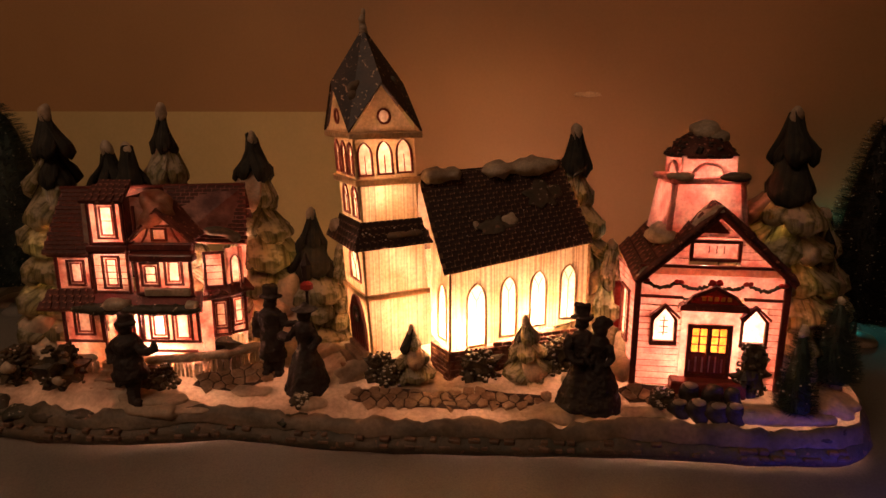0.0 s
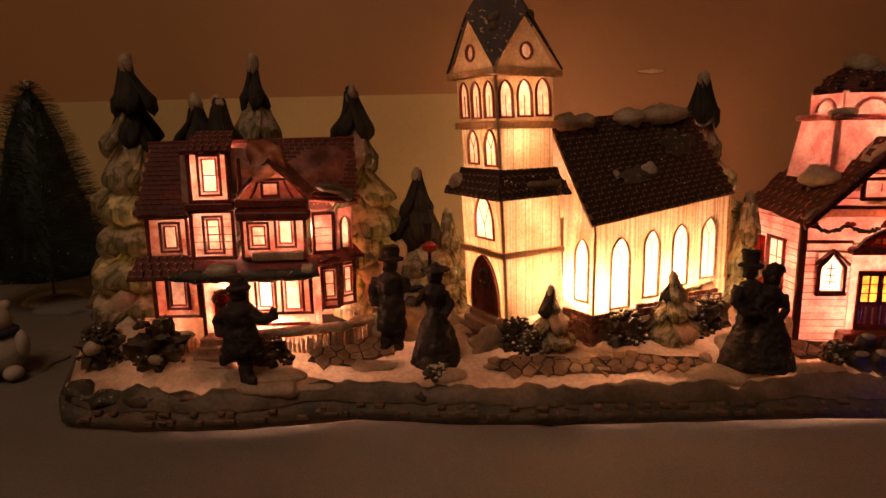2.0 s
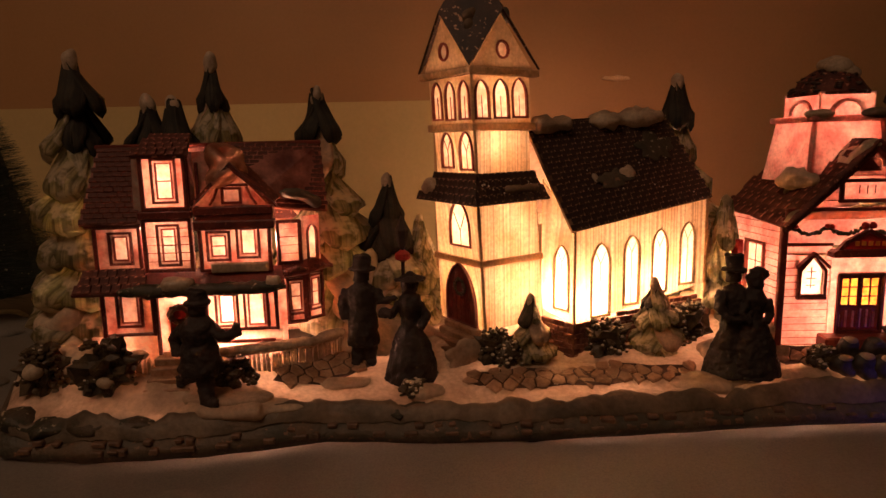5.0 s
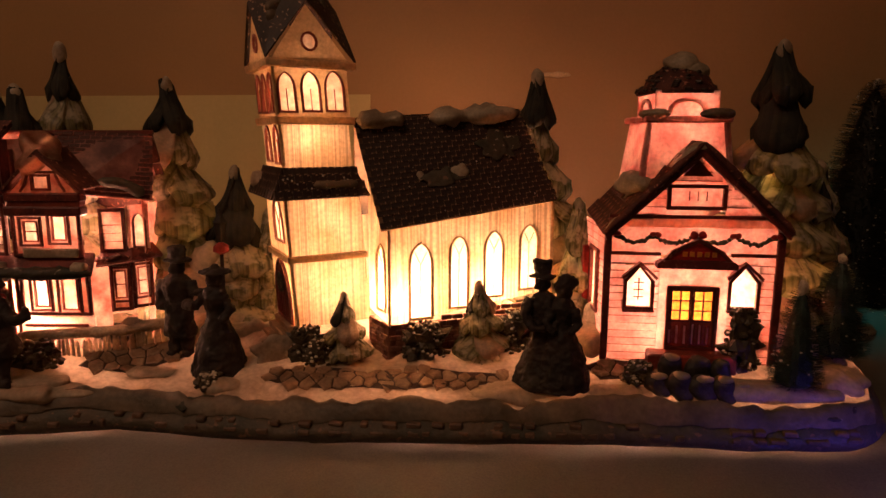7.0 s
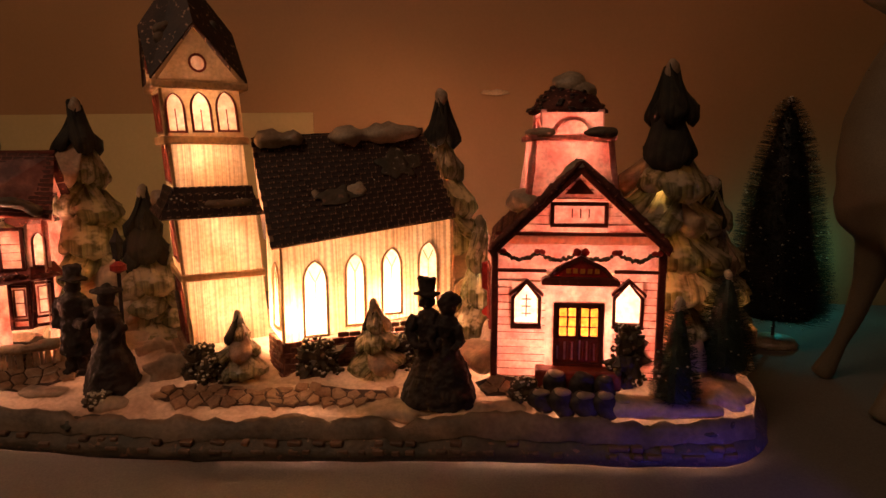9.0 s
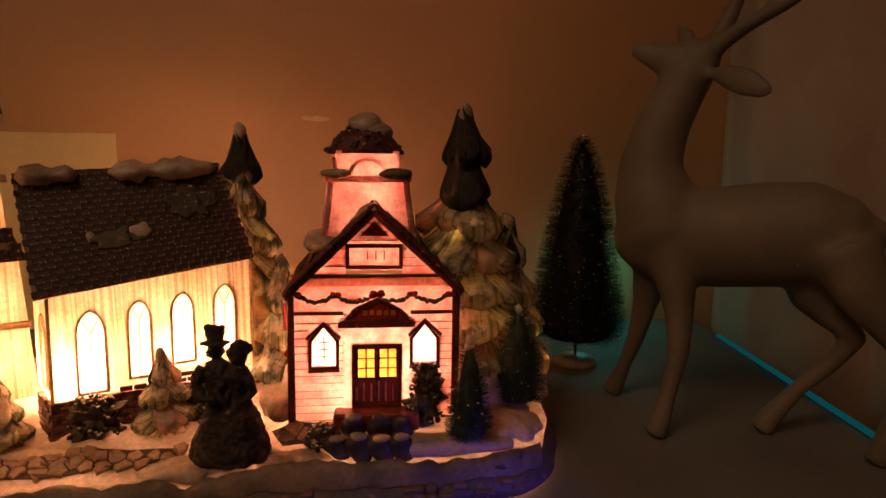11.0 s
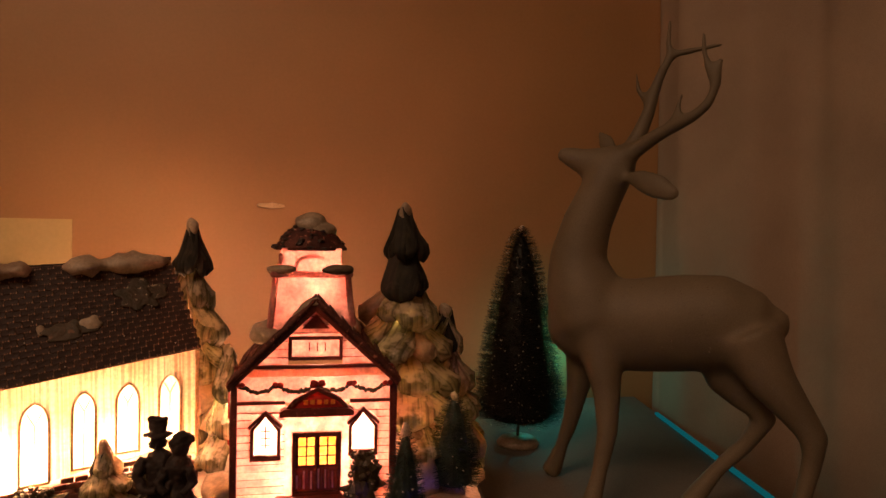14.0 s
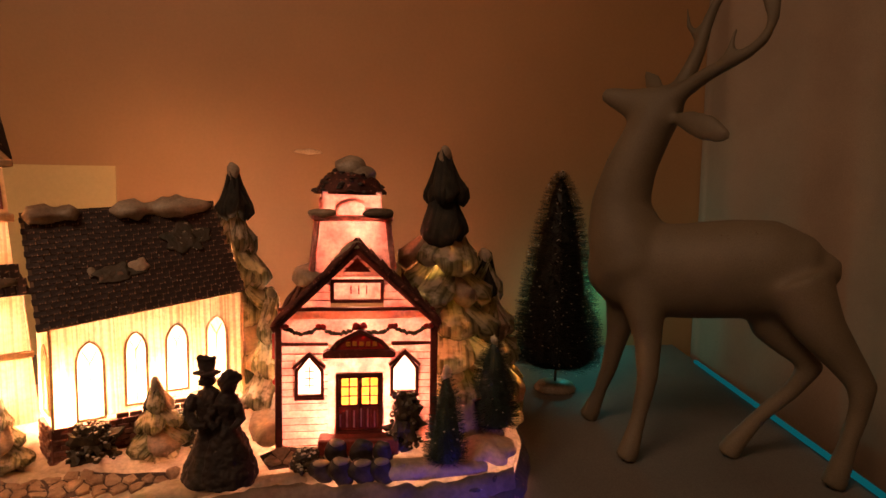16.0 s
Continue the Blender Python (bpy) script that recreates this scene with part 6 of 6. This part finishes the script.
# ---------------------------------------------------------------- bristle trees on the table


def brush_tree(x, y, z0, r, h, seed, n, material, label, thick=0.0005, snow=True):
    rnd = random.Random(seed)
    tr = thing("bristle_tree", Matrix.Translation((x, y, z0)), label, "bristle tree", "bristle trees")
    part("stem", tube(B(), [(0, 0, 0), (0, 0, h * 0.98)], [0.0016, 0.0010], 6), WIRE, tr, "twisted wire stem")
    part("foot", lathe(B(), [(r * 0.42, 0.0), (r * 0.44, 0.002), (r * 0.36, 0.007), (r * 0.1, 0.009)], (0, 0, 0), 18), SNOWCAP, tr, "round snowy foot", smooth=True)
    verts, faces, fl = [], [], B()
    g0 = h * 0.10
    for k in range(n):
        s = 1 - math.sqrt(rnd.random()) if rnd.random() < 0.75 else rnd.random()
        a = rnd.uniform(0, math.tau)
        prof = (1 - s) ** 0.52 * (1 if s > 0.08 else 0.85 + s * 2)
        ln = r * prof * rnd.uniform(0.86, 1.03) + 0.002
        zc = g0 + (h - g0) * s
        up = rnd.uniform(0.02, 0.30)
        d = Vector((math.cos(a), math.sin(a), up)).normalized()
        side = Vector((-math.sin(a), math.cos(a), rnd.uniform(-0.6, 0.6))).normalized() * thick
        i = len(verts)
        p0, p1 = Vector((0, 0, zc)), Vector((0, 0, zc)) + d * ln
        verts += [p0 - side, p0 + side, p1 + side * 0.5, p1 - side * 0.5]
        faces.append((i, i + 1, i + 2, i + 3))
        if snow and rnd.random() < (0.045 if h > 0.1 else 0.012) and s < 0.98:
            q = rnd.uniform(0.0004, 0.0010)
            lump(fl, p1 - d * ln * rnd.uniform(0.03, 0.25), (q, q, q * 0.7), 1, 0.3, 300)
    me = bpy.data.meshes.new("bristles")
    me.from_pydata([tuple(v) for v in verts], [], faces)
    me.materials.append(material)
    ob = new("bristles", me)
    ob.parent = tr
    ob["kind"] = "stuff"
    core = part("inner_bristles", lathe(B(), [(r * 0.62, g0 * 1.3), (r * 0.70, g0 * 1.6), (r * 0.54, h * 0.45), (r * 0.34, h * 0.75), (r * 0.14, h * 0.92), (0.001, h * 0.97)], (0, 0, 0), 14, 1, 0.05), material, tr)
    if snow:
        lump(fl, (0, 0, h * 0.985), (0.0030, 0.0030, 0.005), 2, 0.3, 200)
        part("frost", fl, FLECK, tr, "white frost specks")
    else:
        fl.free()
    return tr


brush_tree(0.3835, 0.6220, 0.006, 0.0500, 0.2250, 1, 13000, BRISTLE, "tall dark bristle tree with white frost specks on the table", 0.0004)
brush_tree(-0.5650, 0.6200, 0.006, 0.0760, 0.2400, 2, 9000, BRISTLEB, "tall dark blue-green bristle tree on the snowy table", 0.0005)
brush_tree(0.2375, 0.3830, ground(0.2375, 0.383) - 0.002, 0.0145, 0.0660, 3, 2600, BRISTLEB, "small frosted green bristle tree on the base", 0.00022)
brush_tree(0.2765, 0.4240, ground(0.2765, 0.424) - 0.002, 0.0200, 0.0700, 4, 3200, BRISTLEB, "small frosted green bristle tree beside the house", 0.00026)

# ---------------------------------------------------------------- deer figure
DD = Matrix.Translation((0.3895, 0.498, 0.005)) @ pose(0, 0, 0, 0, 0, -34.5)
bm = B()
# trunk, chest to rump
tube(bm, [(-0.019, 0, 0.150), (-0.012, 0, 0.148), (0.004, 0, 0.146), (0.024, 0, 0.144), (0.055, 0, 0.145), (0.090, 0, 0.149), (0.118, 0, 0.151), (0.140, 0, 0.147), (0.156, 0, 0.141)],
     [0.006, 0.022, 0.033, 0.037, 0.038, 0.0385, 0.037, 0.029, 0.008], 20, 0.80)
# neck and head
tube(bm, [(0.030, 0, 0.122), (0.019, 0, 0.148), (0.009, 0, 0.176), (0.0055, 0, 0.200), (0.013, 0, 0.228), (0.024, 0, 0.252), (0.034, 0, 0.272)], [0.022, 0.035, 0.0305, 0.0235, 0.0205, 0.0185, 0.0175], 18)
tube(bm, [(0.050, 0, 0.278), (0.038, 0, 0.275), (0.022, 0, 0.2735), (0.006, 0, 0.279), (-0.006, 0, 0.284), (-0.0135, 0, 0.2865)], [0.010, 0.0165, 0.0165, 0.0112, 0.0082, 0.0060], 16, 0.82)
# far and near front legs
for pts, rad in (([(-0.023, 0.030, 0.002), (-0.019, 0.029, 0.010), (-0.0115, 0.026, 0.030), (-0.003, 0.021, 0.054), (0.004, 0.015, 0.082), (0.010, 0.010, 0.115), (0.014, 0.008, 0.145)], [0.0100, 0.0088, 0.0064, 0.0080, 0.0098, 0.0160, 0.020]),
                 ([(0.026, -0.047, 0.002), (0.029, -0.045, 0.010), (0.034, -0.040, 0.034), (0.038, -0.033, 0.062), (0.036, -0.024, 0.092), (0.029, -0.016, 0.122), (0.022, -0.010, 0.150)], [0.0100, 0.0088, 0.0066, 0.0086, 0.0112, 0.0175, 0.021])):
    tube(bm, pts, rad, 12)
# hind legs, folded at the hock
for pts, rad in (([(0.095, 0.002, 0.002), (0.099, 0.003, 0.011), (0.116, 0.006, 0.036), (0.136, 0.009, 0.058), (0.149, 0.010, 0.0785), (0.136, 0.010, 0.092), (0.122, 0.010, 0.105), (0.116, 0.009, 0.140)], [0.0100, 0.0088, 0.0066, 0.0072, 0.0100, 0.0120, 0.0165, 0.024]),
                 ([(0.164, -0.021, 0.002), (0.167, -0.021, 0.011), (0.172, -0.022, 0.036), (0.177, -0.021, 0.058), (0.1785, -0.020, 0.0755), (0.167, -0.018, 0.092), (0.151, -0.015, 0.112), (0.134, -0.010, 0.144)], [0.0100, 0.0088, 0.0068, 0.0076, 0.0100, 0.0125, 0.0175, 0.025])):
    tube(bm, pts, rad, 12)
tube(bm, [(0.146, 0, 0.162), (0.158, 0, 0.156), (0.161, 0, 0.143)], [0.008, 0.0075, 0.004], 8)
# ears: the near one hangs back, the far one stands
tube(bm, [(0.0445, -0.011, 0.264), (0.056, -0.018, 0.2605), (0.070, -0.025, 0.254), (0.083, -0.030, 0.2475), (0.0895, -0.032, 0.245)], [0.0048, 0.0100, 0.0118, 0.0080, 0.002], 12, 0.42)
tube(bm, [(0.034, 0.012, 0.282), (0.022, 0.026, 0.298), (0.014, 0.034, 0.309)], [0.005, 0.0095, 0.003], 10, 0.42)
# near antler with its tines
tube(bm, [(0.046, -0.006, 0.281), (0.058, -0.009, 0.289), (0.070, -0.014, 0.2955), (0.083, -0.019, 0.301), (0.095, -0.024, 0.3055), (0.105, -0.027, 0.3135), (0.1105, -0.028, 0.3265), (0.114, -0.028, 0.3475)], [0.0080, 0.0074, 0.0066, 0.0060, 0.0056, 0.0050, 0.0044, 0.0030], 10)
tube(bm, [(0.110, -0.028, 0.325), (0.105, -0.028, 0.336), (0.102, -0.028, 0.350), (0.101, -0.028, 0.3695)], [0.0042, 0.0038, 0.0034, 0.0024], 8)
tube(bm, [(0.079, -0.018, 0.300), (0.083, -0.019, 0.312), (0.087, -0.020, 0.3265)], [0.0042, 0.0036, 0.0024], 8)
# far antler
tube(bm, [(0.044, 0.006, 0.285), (0.053, 0.009, 0.302), (0.0585, 0.013, 0.318), (0.0625, 0.018, 0.337), (0.067, 0.022, 0.352), (0.075, 0.024, 0.3665), (0.094, 0.027, 0.3695), (0.1145, 0.030, 0.3725)], [0.0080, 0.0074, 0.0064, 0.0058, 0.0052, 0.0046, 0.0038, 0.0028], 10)
tube(bm, [(0.072, 0.023, 0.362), (0.0715, 0.024, 0.378), (0.0727, 0.024, 0.398)], [0.0042, 0.0034, 0.0024], 8)
tube(bm, [(0.060, 0.014, 0.322), (0.049, 0.020, 0.338), (0.047, 0.022, 0.356)], [0.0042, 0.0036, 0.0024], 8)
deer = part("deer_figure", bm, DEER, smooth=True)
deer.matrix_basis = DD
rm = deer.modifiers.new("fuse", "REMESH")
rm.mode, rm.voxel_size, rm.use_smooth_shade = "VOXEL", 0.0022, True
sm = deer.modifiers.new("soft", "SMOOTH")
sm.factor, sm.iterations = 0.5, 38
tagged(deer, "pale glittered standing deer ornament with branching antlers", "deer ornament")
rnd = random.Random(3)
bm = B()
for k in range(46):
    u = rnd.uniform(-0.01, 0.12)
    z = rnd.uniform(0.13, 0.18) if u > 0.03 else rnd.uniform(0.14, 0.25)
    rad = 0.0285 if z < 0.185 else 0.017
    lump(bm, (u + 0.006, -rad - 0.0005, z), (0.0005, 0.0005, 0.0005), 1, 0.1)
gl = part("glitter", bm, GLITTER)
gl.matrix_basis = DD
tagged(gl, "fine silver glitter specks on the deer's coat", "glitter", kind="stuff")

# ---------------------------------------------------------------- bear ornament and its snow
bx, by = -0.446, 0.402
bm = B()
lump(bm, (0, 0, 0.024), (0.021, 0.018, 0.024), 3, 0.04)
lump(bm, (-0.004, -0.003, 0.055), (0.016, 0.015, 0.0145), 3, 0.04)
lump(bm, (-0.005, -0.016, 0.052), (0.007, 0.006, 0.0055), 2, 0.03)
for sx in (-1, 1):
    lump(bm, (-0.004 + sx * 0.011, 0, 0.067), (0.0050, 0.0035, 0.0055), 2, 0.03)
    lump(bm, (sx * 0.018, -0.006, 0.030), (0.0065, 0.0075, 0.014), 2, 0.03)
    lump(bm, (sx * 0.010, -0.014, 0.006), (0.009, 0.011, 0.007), 2, 0.03)
n0 = len(bm.faces)
lathe(bm, [(0.0150, 0.039), (0.0175, 0.041), (0.0178, 0.045), (0.0150, 0.047)], (-0.002, -0.001, 0), 18)
tube(bm, [(-0.010, -0.019, 0.043), (-0.011, -0.022, 0.030), (-0.007, -0.022, 0.014)], [0.005, 0.006, 0.0065], 8, 0.5)
bm.faces.ensure_lookup_table()
for f in bm.faces[n0:]:
    f.material_index = 1
bear = part("bear_ornament", bm, BEAR, smooth=True, mats=(NAVY,))
bear.matrix_basis = pose(bx, by, 0.008, 0, 0, 25) @ Matrix.Diagonal((0.82, 0.82, 0.82, 1))
tagged(bear, "small white bear ornament with a navy scarf", "bear ornament")
for x, y, rx, ry, rz in ((-0.470, 0.43, 0.045, 0.035, 0.006), (-0.53, 0.60, 0.05, 0.03, 0.010), (-0.42, 0.50, 0.03, 0.02, 0.004)):
    tagged(part("snow_mound", lump(B(), (x, y, 0.006), (rx, ry, rz), 4, 0.2, 45), CLOTH, smooth=True), "low mound of loose white snow on the table", "snow", "snow mounds")
